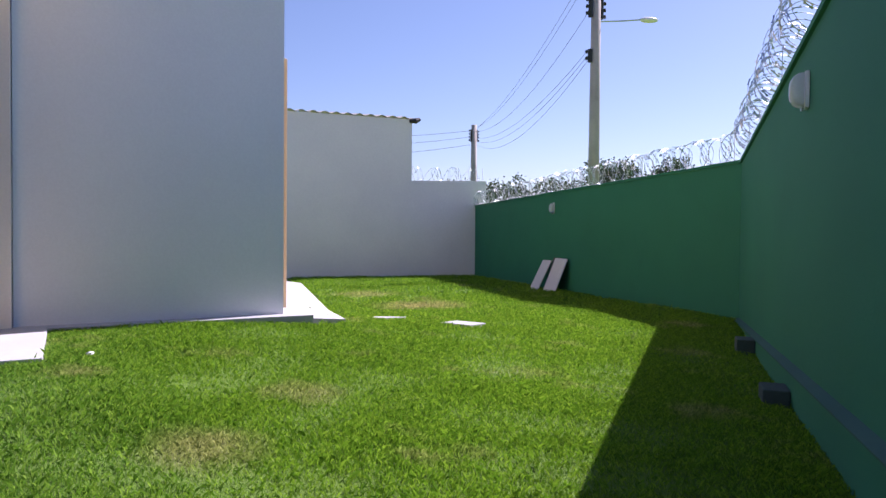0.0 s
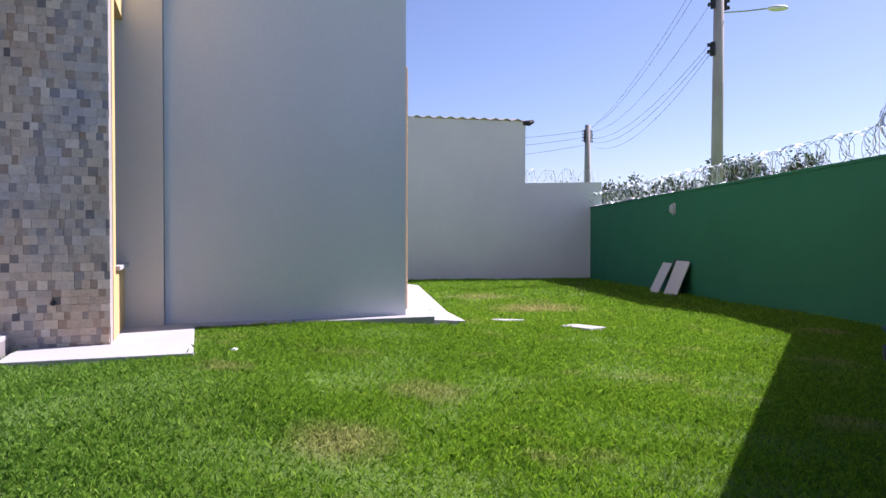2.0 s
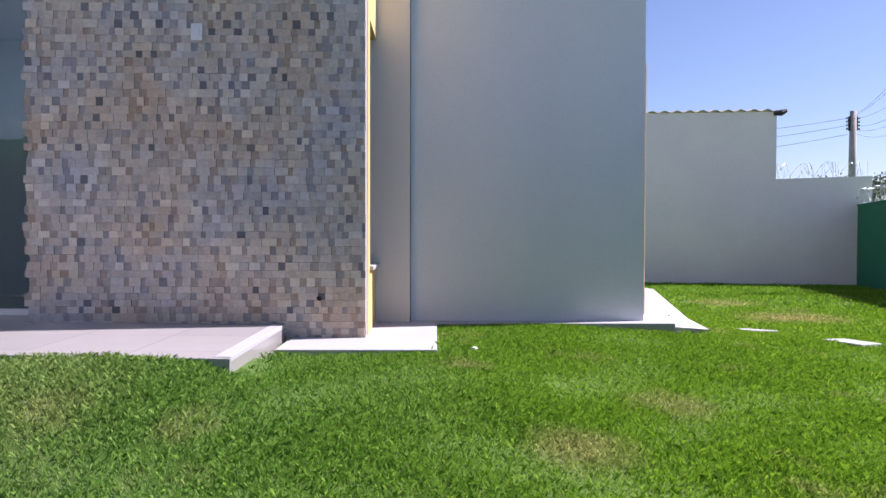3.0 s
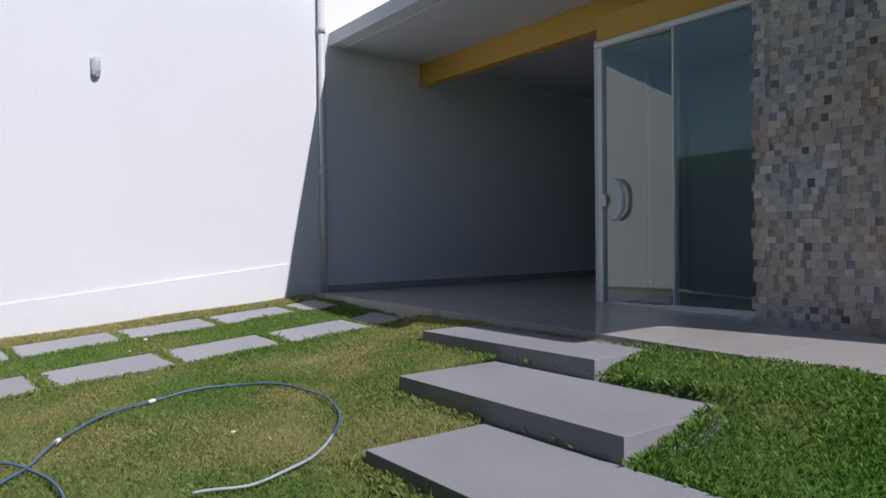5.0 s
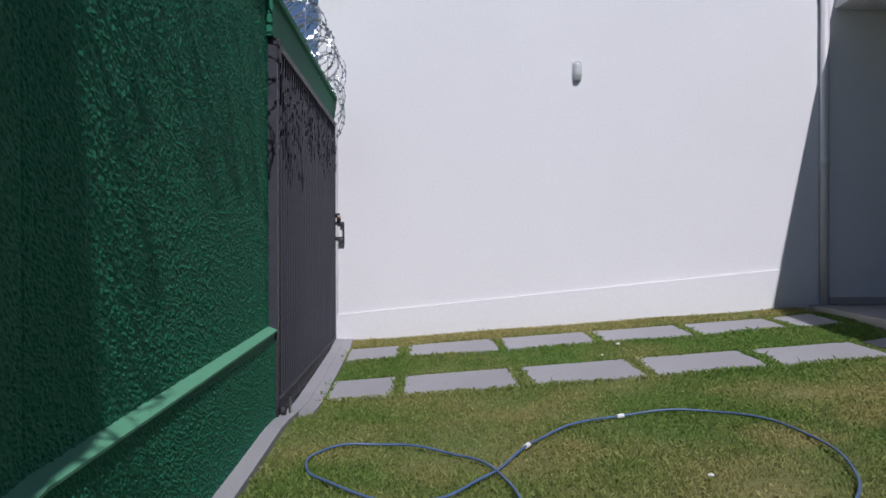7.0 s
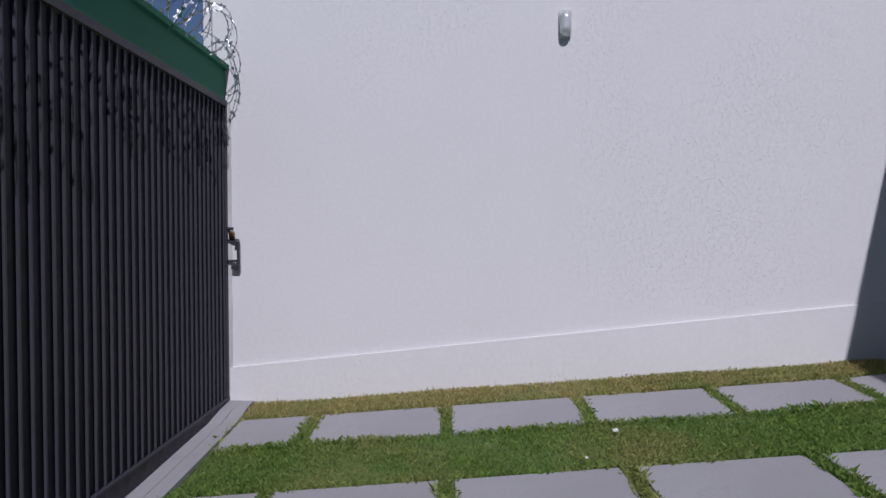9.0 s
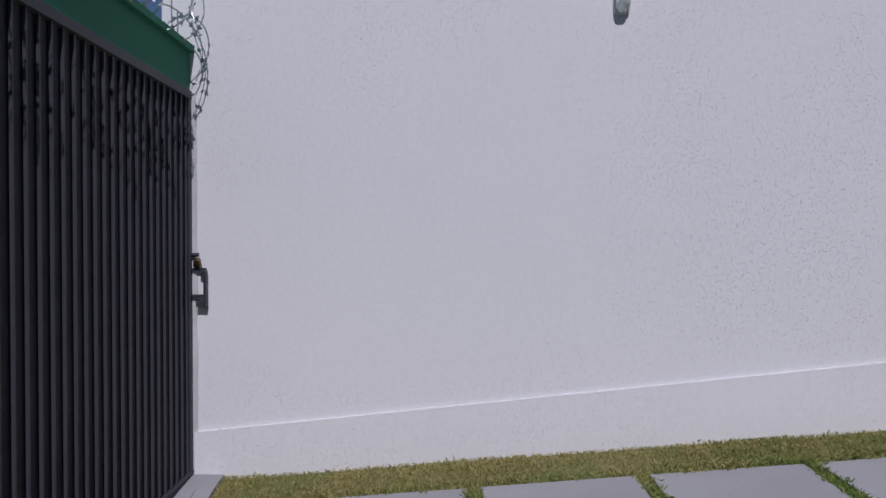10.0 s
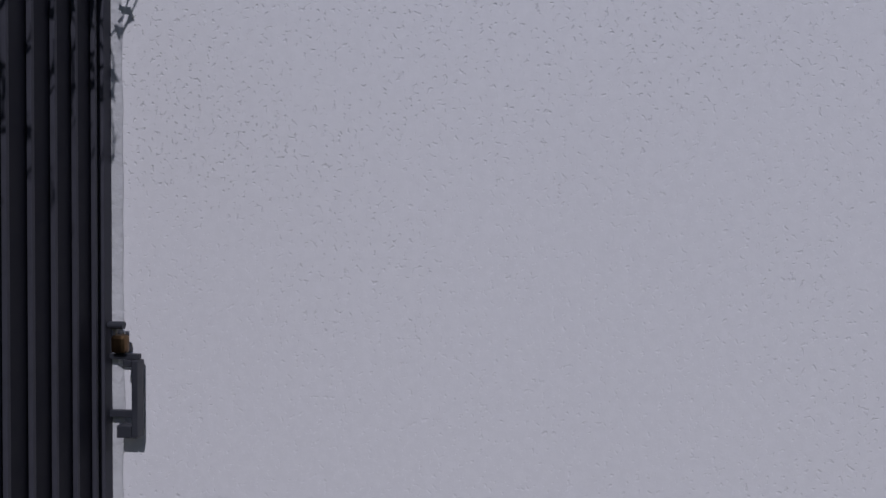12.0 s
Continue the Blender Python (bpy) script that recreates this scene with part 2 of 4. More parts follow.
def grass_material():
    m, t, b = material("grass_blades")
    v = coords(t)
    col = turf_color(t, v, True)
    t.links.new(col, b.inputs["Base Color"])
    b.inputs["Roughness"].default_value = 0.55
    b.inputs["Specular IOR Level"].default_value = 0.35
    tl = t.nodes.new("ShaderNodeBsdfTranslucent")
    t.links.new(col, tl.inputs["Color"])
    mx = t.nodes.new("ShaderNodeMixShader")
    mx.inputs[0].default_value = 0.45
    t.links.new(b.outputs[0], mx.inputs[1])
    t.links.new(tl.outputs[0], mx.inputs[2])
    t.links.new(mx.outputs[0], t.nodes["Material Output"].inputs["Surface"])
    return m


def soil_material():
    m, t, b = material("turf_ground")
    v = coords(t)
    col = mix(t, 0.45, turf_color(t, v, False), (0.055, 0.06, 0.018))
    t.links.new(col, b.inputs["Base Color"])
    b.inputs["Roughness"].default_value = 0.95
    bump(t, b, noise_tex(t, v, 60, 5, 0.7), 0.9, 0.02)
    return m


GRASS, SOIL = grass_material(), soil_material()


def leaf_material():
    m, t, b = material("tree_leaves")
    rnd = t.nodes.new("ShaderNodeNewGeometry").outputs["Random Per Island"]
    t.links.new(ramp(t, rnd, [(0, (0.050, 0.080, 0.035)), (1, (0.13, 0.165, 0.085))]), b.inputs["Base Color"])
    b.inputs["Roughness"].default_value = 0.6
    return m


LEAF = leaf_material()
BARK = plaster("bark", (0.10, 0.075, 0.055), (0.16, 0.12, 0.09), 18, 0.01, 0.8, 0.9)
HOSEMAT = metal("blue_hose", (0.10, 0.165, 0.31), 0.45, 0.0, 0.35)
HOSEPALE = metal("pale_hose", (0.42, 0.46, 0.50), 0.5, 0.0, 0.3)
PANELPALE = plaster("pale_board", (0.62, 0.60, 0.60), (0.70, 0.68, 0.68), 30, 0.001, 0.2)
PANELDARK = plaster("dark_board", (0.06, 0.06, 0.06), (0.10, 0.10, 0.10), 30, 0.001, 0.2)
PAPER = plaster("scrap_paper", (0.7, 0.7, 0.68), (0.8, 0.8, 0.78), 30, 0.001, 0.2)


# ---------- mesh helpers ----------
def mesh_of(bm, name, mat, smooth=False):
    me = bpy.data.meshes.new(name)
    bmesh.ops.recalc_face_normals(bm, faces=bm.faces)
    bm.to_mesh(me)
    bm.free()
    me.materials.append(mat)
    if smooth:
        me.polygons.foreach_set("use_smooth", [True] * len(me.polygons))
    return me


def thing(name, label, category, group="", kind="", m=None):
    """An Empty that carries the parts of one thing."""
    ob = tagged(new(name), label, category, group, kind)
    if m is not None:
        ob.matrix_world = m
    return ob


def part(name, bm, mat, parent, label="", smooth=False, m=None):
    ob = new(name, mesh_of(bm, name, mat, smooth))
    ob.parent = parent
    if m is not None:
        ob.matrix_basis = m
    return tagged(ob, label)


def solid(name, bm, mat, label, category, kind="structure", group="", m=None, smooth=False):
    ob = tagged(new(name, mesh_of(bm, name, mat, smooth)), label, category, group, kind)
    if m is not None:
        ob.matrix_world = m
    return ob


def add_box(bm, x0, x1, y0, y1, z0, z1, bevel=0.0):
    vs = [bm.verts.new((x, y, z)) for z in (z0, z1) for y in (y0, y1) for x in (x0, x1)]
    fs = [bm.faces.new([vs[i] for i in q]) for q in ((0, 2, 3, 1), (4, 5, 7, 6), (0, 1, 5, 4), (2, 6, 7, 3), (0, 4, 6, 2), (1, 3, 7, 5))]
    if bevel:
        es = list({e for f in fs for e in f.edges})
        bmesh.ops.bevel(bm, geom=es, offset=bevel, segments=2, affect="EDGES", profile=0.6)
    return bm


def box(x0, x1, y0, y1, z0, z1, bevel=0.0):
    return add_box(bmesh.new(), x0, x1, y0, y1, z0, z1, bevel)


def add_tube(bm, pts, r, sides=8, cap=True):
    """A round tube along points; r: a radius or one per point."""
    rings = []
    n = len(pts)
    for i, p in enumerate(pts):
        d = (Vector(pts[min(i + 1, n - 1)]) - Vector(pts[max(i - 1, 0)])).normalized()
        a = d.cross(Vector((0, 0, 1)))
        a = a.normalized() if a.length > 1e-3 else Vector((1, 0, 0))
        b = d.cross(a)
        rr = r[i] if isinstance(r, (list, tuple)) else r
        rings.append([bm.verts.new(Vector(p) + rr * (math.cos(k * math.tau / sides) * a + math.sin(k * math.tau / sides) * b)) for k in range(sides)])
    for q0, q1 in zip(rings, rings[1:]):
        for k in range(sides):
            bm.faces.new((q0[k], q0[(k + 1) % sides], q1[(k + 1) % sides], q1[k]))
    if cap:
        bm.faces.new(rings[0])
        bm.faces.new(rings[-1])
    return bm


def tube(pts, r, sides=8, cap=True):
    return add_tube(bmesh.new(), pts, r, sides, cap)


def add_wall(bm, a, b, thick, bottoms, tops, side=1):
    """A wall from a to b in plan, its seen face on the line, its body to one side; heights at both ends."""
    a, b = Vector((*a, 0)), Vector((*b, 0))
    nrm = Vector((b.y - a.y, a.x - b.x, 0)).normalized() * thick * side
    vs = []
    for off in (Vector(), nrm):
        for p, z in ((a, bottoms[0]), (b, bottoms[1]), (b, tops[1]), (a, tops[0])):
            vs.append(bm.verts.new(p + off + Vector((0, 0, z))))
    for q in ((0, 1, 2, 3), (7, 6, 5, 4), (0, 4, 5, 1), (1, 5, 6, 2), (2, 6, 7, 3), (3, 7, 4, 0)):
        bm.faces.new([vs[i] for i in q])
    return bm


# ---------- plan ----------
W, G, GATE_H = -8.669, -0.442, 2.262         # side wall's face, gate's face, gate height
GATE_X = -5.620                               # the gate's free end
BEND_A = Vector((-2.925, -0.50))              # bends of the street wall
BEND_A2 = Vector((-1.25, -0.185))
BEND_B = Vector((0.50, -0.12))
BEND_C = Vector((7.9, 6.0))
BEND_D = Vector((11.62, 18.0))
HOUSE = pose(-0.738, 5.367, 0, 0, 0, -2.9)   # the facade's corner by the stone wall
FLOOR_Z, APRON_Z = 0.345, 0.21


def ground_z(x, y):
    """Height of the turf; x and y may be numbers or arrays."""
    e = np.exp
    z = -0.134 - 0.0129 * x + 0.0488 * y - 0.00456 * x * y
    z = z + 0.22 * e(-((x + 1.9) ** 2 / 2.2 + (y - 4.3) ** 2 / 1.2)) - 0.09 * e(-((x - 5) ** 2 / 8 + (y - 4) ** 2 / 8))
    z = z + 0.09 * e(-((x + 5) ** 2 / 3 + (y - 4.2) ** 2 / 0.6)) + 0.07 * e(-((x - 1.2) ** 2 / 2.5 + (y - 6) ** 2 / 1.0))
    z = z - 0.06 * e(-((x + 7.5) ** 2 / 4 + (y - 1.7) ** 2 / 6)) - 0.07 * e(-((x + 2.2) ** 2 / 3 + (y - 1.9) ** 2 / 1.2))
    z = z + 0.07 * e(-((x + 7) ** 2 / 4 + (y + 0.4) ** 2 / 0.5)) - 0.055 * e(-((x + 4.6) ** 2 / 2.5 + (y - 1.3) ** 2 / 2.5))
    z = z - 0.08 * e(-((x + 6.4) ** 2 / 3 + (y - 3.4) ** 2 / 1.2))
    s = np.clip((y - 5.8) / 4.0, 0, 1) * np.clip((x - 1.5) / 1.5, 0, 1)
    s = s * s * (3 - 2 * s)
    z = z * (1 - s) + (-0.20 - 0.014 * (y - 6)) * s
    w = np.clip((-5.2 - x) / 1.2, 0, 1)          # even fall under the driveway slabs
    w = w * w * (3 - 2 * w)
    z = z * (1 - w) + (0.07 * y - 0.053 - 0.041 * (x + 8.245)) * w + 0.035 * np.clip((-8.28 - x) / 0.2, 0, 1)
    r = np.clip((y - 4.32 + 0.45 * np.clip((x + 6.3) / 0.6, 0, 1)) / 0.45, 0, 1)          # the lawn climbs to the carport floor
    r = r * r * (3 - 2 * r) * np.clip((-4.35 - x) / 0.3, 0, 1)
    z = z * (1 - r) + 0.30 * r
    p = np.clip((x + 1.55) / 0.25, 0, 1) * np.clip((0.45 - x) / 0.6, 0, 1) * np.clip((y - 3.45) / 0.6, 0, 1) * np.clip((7.0 - y) / 0.5, 0, 1)
    z = z * (1 - p) + 0.188 * p                  # level turf round the pad
    return np.clip(z, -0.45, 0.33 - 0.022 * np.clip((-4.35 - x) / 0.3, 0, 1))


# ---------- ground ----------
PAVED = ((-8.3, -6.2, -1.05, 8.0), (-6.2, -4.2, -1.12, 8.0), (-4.2, -2.4, -1.22, 8.0), (-2.4, -0.62, -1.32, 8.0), (-0.57, 0.52, -0.50, 8.0), (0.5, 2.88, 0.87, 8.0),
         (-4.18, -2.44, -1.93, -1.4), (-3.30, -1.585, -2.74, -1.9), (-2.46, -0.75, -3.48, -2.7))   # house-local, without turf


def paved(x, y):
    p = HOUSE.inverted() @ Vector((x, y, 0))
    return any(a < p.x < b and c < p.y < d for a, b, c, d in PAVED)


def build_ground():
    bm = bmesh.new()
    xs = [-900, -200, -60, -20] + [-9.2 + 0.15 * i for i in range(151)] + [20, 60, 200, 900]
    ys = [-900, -200, -60, -20, -6] + [-1.5 + 0.15 * i for i in range(147)] + [30, 60, 200, 900]
    grid = [[bm.verts.new((x, y, float(ground_z(min(max(x, -9.2), 13), min(max(y, -1.5), 20))) - 0.012
                           - (0.16 if paved(x, y) else 0.0) + (0.012 * noise.noise(Vector((x, y, 0)) * 1.7) if -9.2 <= x <= 13.4 and -1.5 <= y <= 20.5 else -0.1))) for x in xs] for y in ys]
    for r0, r1 in zip(grid, grid[1:]):
        for i in range(len(xs) - 1):
            bm.faces.new((r0[i], r0[i + 1], r1[i + 1], r1[i]))
    solid("ground", bm, SOIL, "turf and earth ground that slopes gently to the gate", "ground", smooth=True)


build_ground()


# ---------- side wall, green street walls, far wall ----------
def build_side_wall():
    bm = add_wall(bmesh.new(), (W, -0.62), (W, 5.2), 0.2, (-0.4, -0.2), (3.76, 4.70), -1)
    add_wall(bm, (W, 5.2), (W, 14.5), 0.2, (-0.2, -0.2), (4.70, 4.70), -1)
    bmesh.ops.remove_doubles(bm, verts=bm.verts, dist=0.0005)
    solid("wall_west", bm, WHITE, "tall white rendered side wall in full sun", "wall")
    bm = bmesh.new()
    a, b = (W + 0.018, G + 0.01), (W + 0.018, 4.62)
    add_wall(bm, a, b, 0.02, (-0.2, 0.1), (0.256, 0.752), -1)
    solid("baseboard_west", bm, WHITE, "raised white plinth band that climbs with the lawn", "plinth")
    bm = bmesh.new()
    prev = None
    for i in range(60):
        z = -0.05 + i * 2.35 / 59
        w = 0.028 + 0.010 * noise.noise(Vector((z * 5, 0, 3)))
        ring = [bm.verts.new((W + dx, y, z)) for dx, y in ((0.002, G - 0.03), (0.016 + 0.006 * noise.noise(Vector((z * 9, 1, 1))), G - 0.02), (0.014, G + w - 0.012), (0.002, G + w))]
        if prev:
            for k in range(3):
                bm.faces.new((prev[k], prev[k + 1], ring[k + 1], ring[k]))
        prev = ring
    solid("mortar_strip", bm, MORTAR, "rough unpainted mortar fillet beside the gate", "mortar", smooth=True)


build_side_wall()


def roughcast(name, a, b, z0, z1, step=0.0075):
    """The thrown render itself: a skin of small lumps in front of the wall."""
    d = (b - a)
    n = int(d.length / step)
    m = int((z1 - z0) / step)
    nrm = Vector((-d.y, d.x)).normalized()
    co = np.empty((m + 1, n + 1, 3), np.float32)
    for j in range(m + 1):
        z = z0 + (z1 - z0) * j / m
        for i in range(n + 1):
            p = a + d * (i / n)
            q = Vector((p.x, p.y, z))
            h = 0.5 + 0.5 * noise.noise(q * 95)
            h2 = 0.5 + 0.5 * noise.noise(q * 150 + Vector((3, 1, 7)))
            f = 0.003 + 0.017 * max(0.0, h - 0.30) * (0.3 + h2) if 0 < i < n and j < m else 0.002
            co[j, i] = (p.x + nrm.x * f, p.y + nrm.y * f, z)
    k = np.arange((m + 1) * (n + 1)).reshape(m + 1, n + 1)
    q = np.stack([k[:-1, :-1], k[:-1, 1:], k[1:, 1:], k[1:, :-1]], -1).reshape(-1, 4)
    me = bpy.data.meshes.new(name)
    me.from_pydata(co.reshape(-1, 3).tolist(), [], q.tolist())
    me.materials.append(GREEN)
    tagged(new(name, me), "green roughcast skin of the boundary wall", "wall", kind="structure")


def build_street_walls():
    tops = {"A": 2.585, "B": 2.52, "C": 1.97, "D": 1.77}
    runs = [("wall_gate", Vector((GATE_X - 0.25, -0.50)), BEND_A, 2.585, tops["A"], -0.02, -0.06),
            ("wall_corner", BEND_A, BEND_A2, tops["A"], tops["A"], -0.06, -0.08),
            ("wall_turn", BEND_A2, BEND_B, tops["A"], tops["B"], -0.08, -0.12),
            ("wall_bend", BEND_B, BEND_C, tops["B"], tops["C"], -0.12, -0.2),
            ("wall_street", BEND_C, BEND_D, tops["C"], tops["D"], -0.2, -0.4)]
    for name, a, b, t0, t1, g0, g1 in runs:
        bm = add_wall(bmesh.new(), a, b, 0.15, (g0 - 0.4, g1 - 0.4), (t0 - 0.04, t1 - 0.04), 1)
        solid(name, bm, GREEN, "dark green roughcast boundary wall", "wall", group="street wall")
        if name in ("wall_gate", "wall_corner"):
            roughcast(name + "_roughcast", a, b, -0.3, t0 - 0.041)
        # overhanging coping
        d = (b - a).normalized()
        n = Vector((-d.y, d.x)) * 0.028
        bm = add_wall(bmesh.new(), a + n, b + n, 0.206, (t0 - 0.04, t1 - 0.04), (t0, t1), 1)
        solid(name + "_coping", bm, GREEN, "green coping strip that overhangs the boundary wall", "coping")
    # lintel over the gate
    bm = add_wall(bmesh.new(), (W - 0.02, -0.455), (GATE_X + 0.04, -0.455), 0.15, (2.312, 2.312), (2.545, 2.545), 1)
    solid("wall_lintel", bm, GREEN, "green roughcast lintel above the sliding gate", "lintel")
    bm = add_wall(bmesh.new(), (W - 0.0, -0.425), (GATE_X + 0.04, -0.425), 0.206, (2.545, 2.545), (2.585, 2.585), 1)
    solid("wall_lintel_coping", bm, GREEN, "green coping strip above the gate lintel", "coping")
    # ledge that crowns the wall's thicker foot
    for a, b, z0, z1 in ((Vector((GATE_X + 0.003, -0.50)), BEND_A, 0.475, 0.43), (BEND_A, BEND_A2, 0.43, 0.40), (BEND_A2, BEND_B, 0.40, 0.28), (BEND_B, BEND_C, 0.28, -0.17)):
        d = (b - a).normalized()
        n = Vector((-d.y, d.x))
        bm = add_wall(bmesh.new(), a + n * 0.045, b + n * 0.045, 0.06, (-0.6, -0.6), (z0 - 0.012, z1 - 0.012), 1)
        if a.x < -2 and b.x < -1:
            roughcast("foot_roughcast", a + n * 0.046, b + n * 0.046, -0.3, min(z0, z1) - 0.016)
        solid("baseboard", bm, GREEN, "thicker green foot of the boundary wall", "plinth")
        bm = bmesh.new()
        e = [(a, z0), (b, z1)]
        vs = []
        for p, z in e:
            for off, dz in ((0.0, 0.026), (0.062, 0.0), (0.062, -0.010), (0.0, -0.010)):
                q = p + n * off
                vs.append(bm.verts.new((q.x, q.y, z + dz)))
        for k in range(4):
            bm.faces.new((vs[k], vs[(k + 1) % 4], vs[4 + (k + 1) % 4], vs[4 + k]))
        bm.faces.new(vs[:4])
        bm.faces.new(vs[4:])
        # on the shaded bend the ledge takes its darkened colour
        solid("trim", bm, SHADEDTRIM if a == BEND_B else GREENTRIM, "lighter green sloped ledge along the boundary wall", "ledge")


build_street_walls()


def build_far_wall():
    d = Vector((5.2, -1.36)).normalized()
    p0 = Vector((9.58, 18.2))
    bm = add_wall(bmesh.new(), p0 - d * 14, p0, 0.2, (-0.7, -0.7), (4.45, 4.27), -1)
    solid("wall_north", bm, FARWHITE, "tall white wall of the neighbouring house", "wall")
    bm = add_wall(bmesh.new(), p0, p0 + d * 2.35, 0.2, (-0.7, -0.7), (2.47, 2.52), -1)
    solid("wall_north_low", bm, FARWHITE, "lower white boundary wall at the yard's end", "wall")
    # corrugated roof edge behind the parapet
    roof = thing("neighbour_roof", "weathered corrugated roof edge on the neighbouring wall", "roof")
    n = Vector((-d.y, d.x))
    bm = bmesh.new()
    prev = None
    for i in range(260):
        s = -13.9 + i * 13.9 / 259
        z = 4.275 - s * 0.0129 + 0.035 + 0.03 * math.sin(s * math.tau / 0.33)
        ring = []
        for off, dz in ((-0.05, 0), (1.6, 0.25), (1.6, 0.235), (-0.05, -0.018)):
            q = p0 + d * s + n * off
            ring.append(bm.verts.new((q.x, q.y, z + dz)))
        if prev:
            for k in range(4):
                bm.faces.new((prev[k], prev[(k + 1) % 4], ring[(k + 1) % 4], ring[k]))
        prev = ring
    part("sheet", bm, POLEMAT, roof)
    q = p0 + d * 0.08
    part("gutter_end", tube([(q.x - 0.16, q.y, 4.22), (q.x + 0.02, q.y - 0.02, 4.23), (q.x + 0.16, q.y - 0.03, 4.29)], [0.06, 0.085, 0.05], 8), BLACK, roof, "dark gutter end")


build_far_wall()


# ---------- house ----------
def house_solid(name, bm, mat, label, category):
    return solid(name, bm, mat, label, category, m=HOUSE)


TOP = 3.57
house_solid("wall_stone", box(-2.49, -0.004, 0.014, 0.16, 0.0, TOP), GROUT, "facade wall under split-stone cladding", "wall")
house_solid("wall_side", box(-0.16, 0.0, 0.163, 0.32, 0.0, TOP), YELLOW, "sunlit yellow return of the stone facade", "wall")
house_solid("wall_side_low", box(-0.16, -0.002, 0.323, 0.927, 0.0, 0.70), YELLOW, "low yellow parapet beside the stone facade", "wall")
house_solid("parapet_cap", box(-0.18, 0.03, 0.30, 0.927, 0.702, 0.735, 0.006), PALECONC, "pale cap on the low yellow parapet", "cap")
house_solid("wall_side_top", box(-0.16, -0.002, 0.323, 0.927, 2.68, TOP), YELLOW, "yellow beam above the side opening", "beam")
house_solid("wall_recess", box(-0.163, 0.292, 0.93, 1.15, 0.0, 3.78), PALE, "pale grey painted wall beside the stone facade", "wall")
house_solid("wall_grey", box(0.298, 2.392, 1.04, 1.24, 0.0, 3.78), GREY, "smooth grey painted house wall in shade", "wall")
house_solid("wall_east", box(2.22, 2.388, 1.243, 8.0, 0.0, 3.78), YELLOW, "yellow side wall of the house", "wall")
house_solid("pilaster", box(2.39, 2.67, 1.91, 2.2, 0.0, 2.74, 0.01), SANDY, "pale yellow pilaster on the house's side wall", "pilaster")
house_solid("wall_back", box(-8.6, 2.4, 8.0, 8.15, 0.0, 3.78), PALE, "plain back wall that closes the house", "wall")
house_solid("wall_room", box(-4.52, -4.36, 0.515, 8.0, 0.0, 3.055), CEIL, "white partition between carport and room", "wall")
house_solid("wall_room_top", box(-4.52, -4.36, 0.905, 8.0, 3.058, 3.558), CEIL, "upper part of the white partition", "wall")
house_solid("lintel", box(-4.42, -2.49, 0.44, 0.73, 2.993, 3.26, 0.004), OCHRE, "ochre painted lintel above the glass door", "lintel")
house_solid("wall_room_east", box(-0.32, -0.166, 0.93, 2.2, 0.0, 3.4), CEIL, "white inner wall of the front room", "wall")
house_solid("ceiling_room", box(-4.357, -0.163, 0.52, 2.2, 2.945, 3.05), CEIL, "white ceiling of the front room", "ceiling")
house_solid("trim_room", box(-4.358, -4.33, 1.15, 1.19, FLOOR_Z, 2.943, 0.003), ALU, "white door trim inside the front room", "trim")
house_solid("wall_room_back", box(-4.357, -0.323, 1.95, 2.1, 0.0, 2.943), CEIL, "white back wall of the front room", "wall")


def splayed(bm):
    """Follows the side wall, which stands slightly askew to the house."""
    for v in bm.verts:
        if v.co.x < -7:
            v.co.x = -8.02 - 0.052 * v.co.y
    return bm


def front_line(u):
    """The floor's front edge, slightly askew to the house."""
    return -1.09 - 0.046 * (u + 7.4)


def front_edge(bm):
    for v in bm.verts:
        if v.co.y < -1.0:
            v.co.y += 1.47 + front_line(v.co.x)
        if v.co.x > -1.0 and v.co.z > 0.2:      # the porch falls a little towards its open end
            v.co.z -= 0.031
    return bm


def forward(bm):
    """The roof's front edge runs out a little towards the stone facade."""
    for v in bm.verts:
        if v.co.y < -0.7:
            v.co.y -= 0.14 * min(1.0, (v.co.x + 8.0) / 8.0)
    return bm


house_solid("porch_roof", forward(splayed(box(-7.98, 0.0, -0.775, 8.0, 3.575, 3.745, 0.008))), CEIL, "white concrete porch roof slab", "roof")
house_solid("ceiling", splayed(box(-7.97, -0.16, -0.6, 8.0, 3.562, 3.573)), CEIL, "white painted carport ceiling", "ceiling")
house_solid("roof_back", box(-0.9, 2.40, 1.05, 8.1, 3.785, 3.9), CEIL, "flat roof slab over the grey wing", "roof")
house_solid("beam", box(-7.99, -2.3, 0.735, 0.90, 3.25, 3.560, 0.006), OCHRE, "ochre painted beam above the glass front", "beam")
house_solid("porch_floor", front_edge(box(-4.2, -0.60, -1.47, 8.0, 0.0, FLOOR_Z, 0.006)), FLOORMAT, "polished beige porcelain porch floor", "floor")
house_solid("porch_nosing", front_edge(box(-4.2, -0.595, -1.485, -1.474, 0.05, FLOOR_Z - 0.002)), PALECONC, "concrete edge of the porch floor", "edge")
house_solid("carport_floor", splayed(front_edge(box(-7.96, -4.203, -1.47, 8.0, 0.0, FLOOR_Z - 0.001, 0.004))), FLOORMAT, "polished beige porcelain carport floor", "floor")
solid("baseboard_porch", box(W + 0.002, W + 0.02, 4.93, 13.0, FLOOR_Z + 0.001, FLOOR_Z + 0.08, 0.004), FLOORMAT, "low tile baseboard along the carport wall", "baseboard")


# paved strips round the house
def paving(name, u0, u1, v0, v1, z, label, mat=PALECONC):
    return house_solid(name, box(u0, u1, v0, v1, z - 0.25, z, 0.006), mat, label, "paving")


paving("apron", -0.557, 0.53, -0.535, 0.926, APRON_Z + 0.004, "pale concrete pad beside the stone facade")
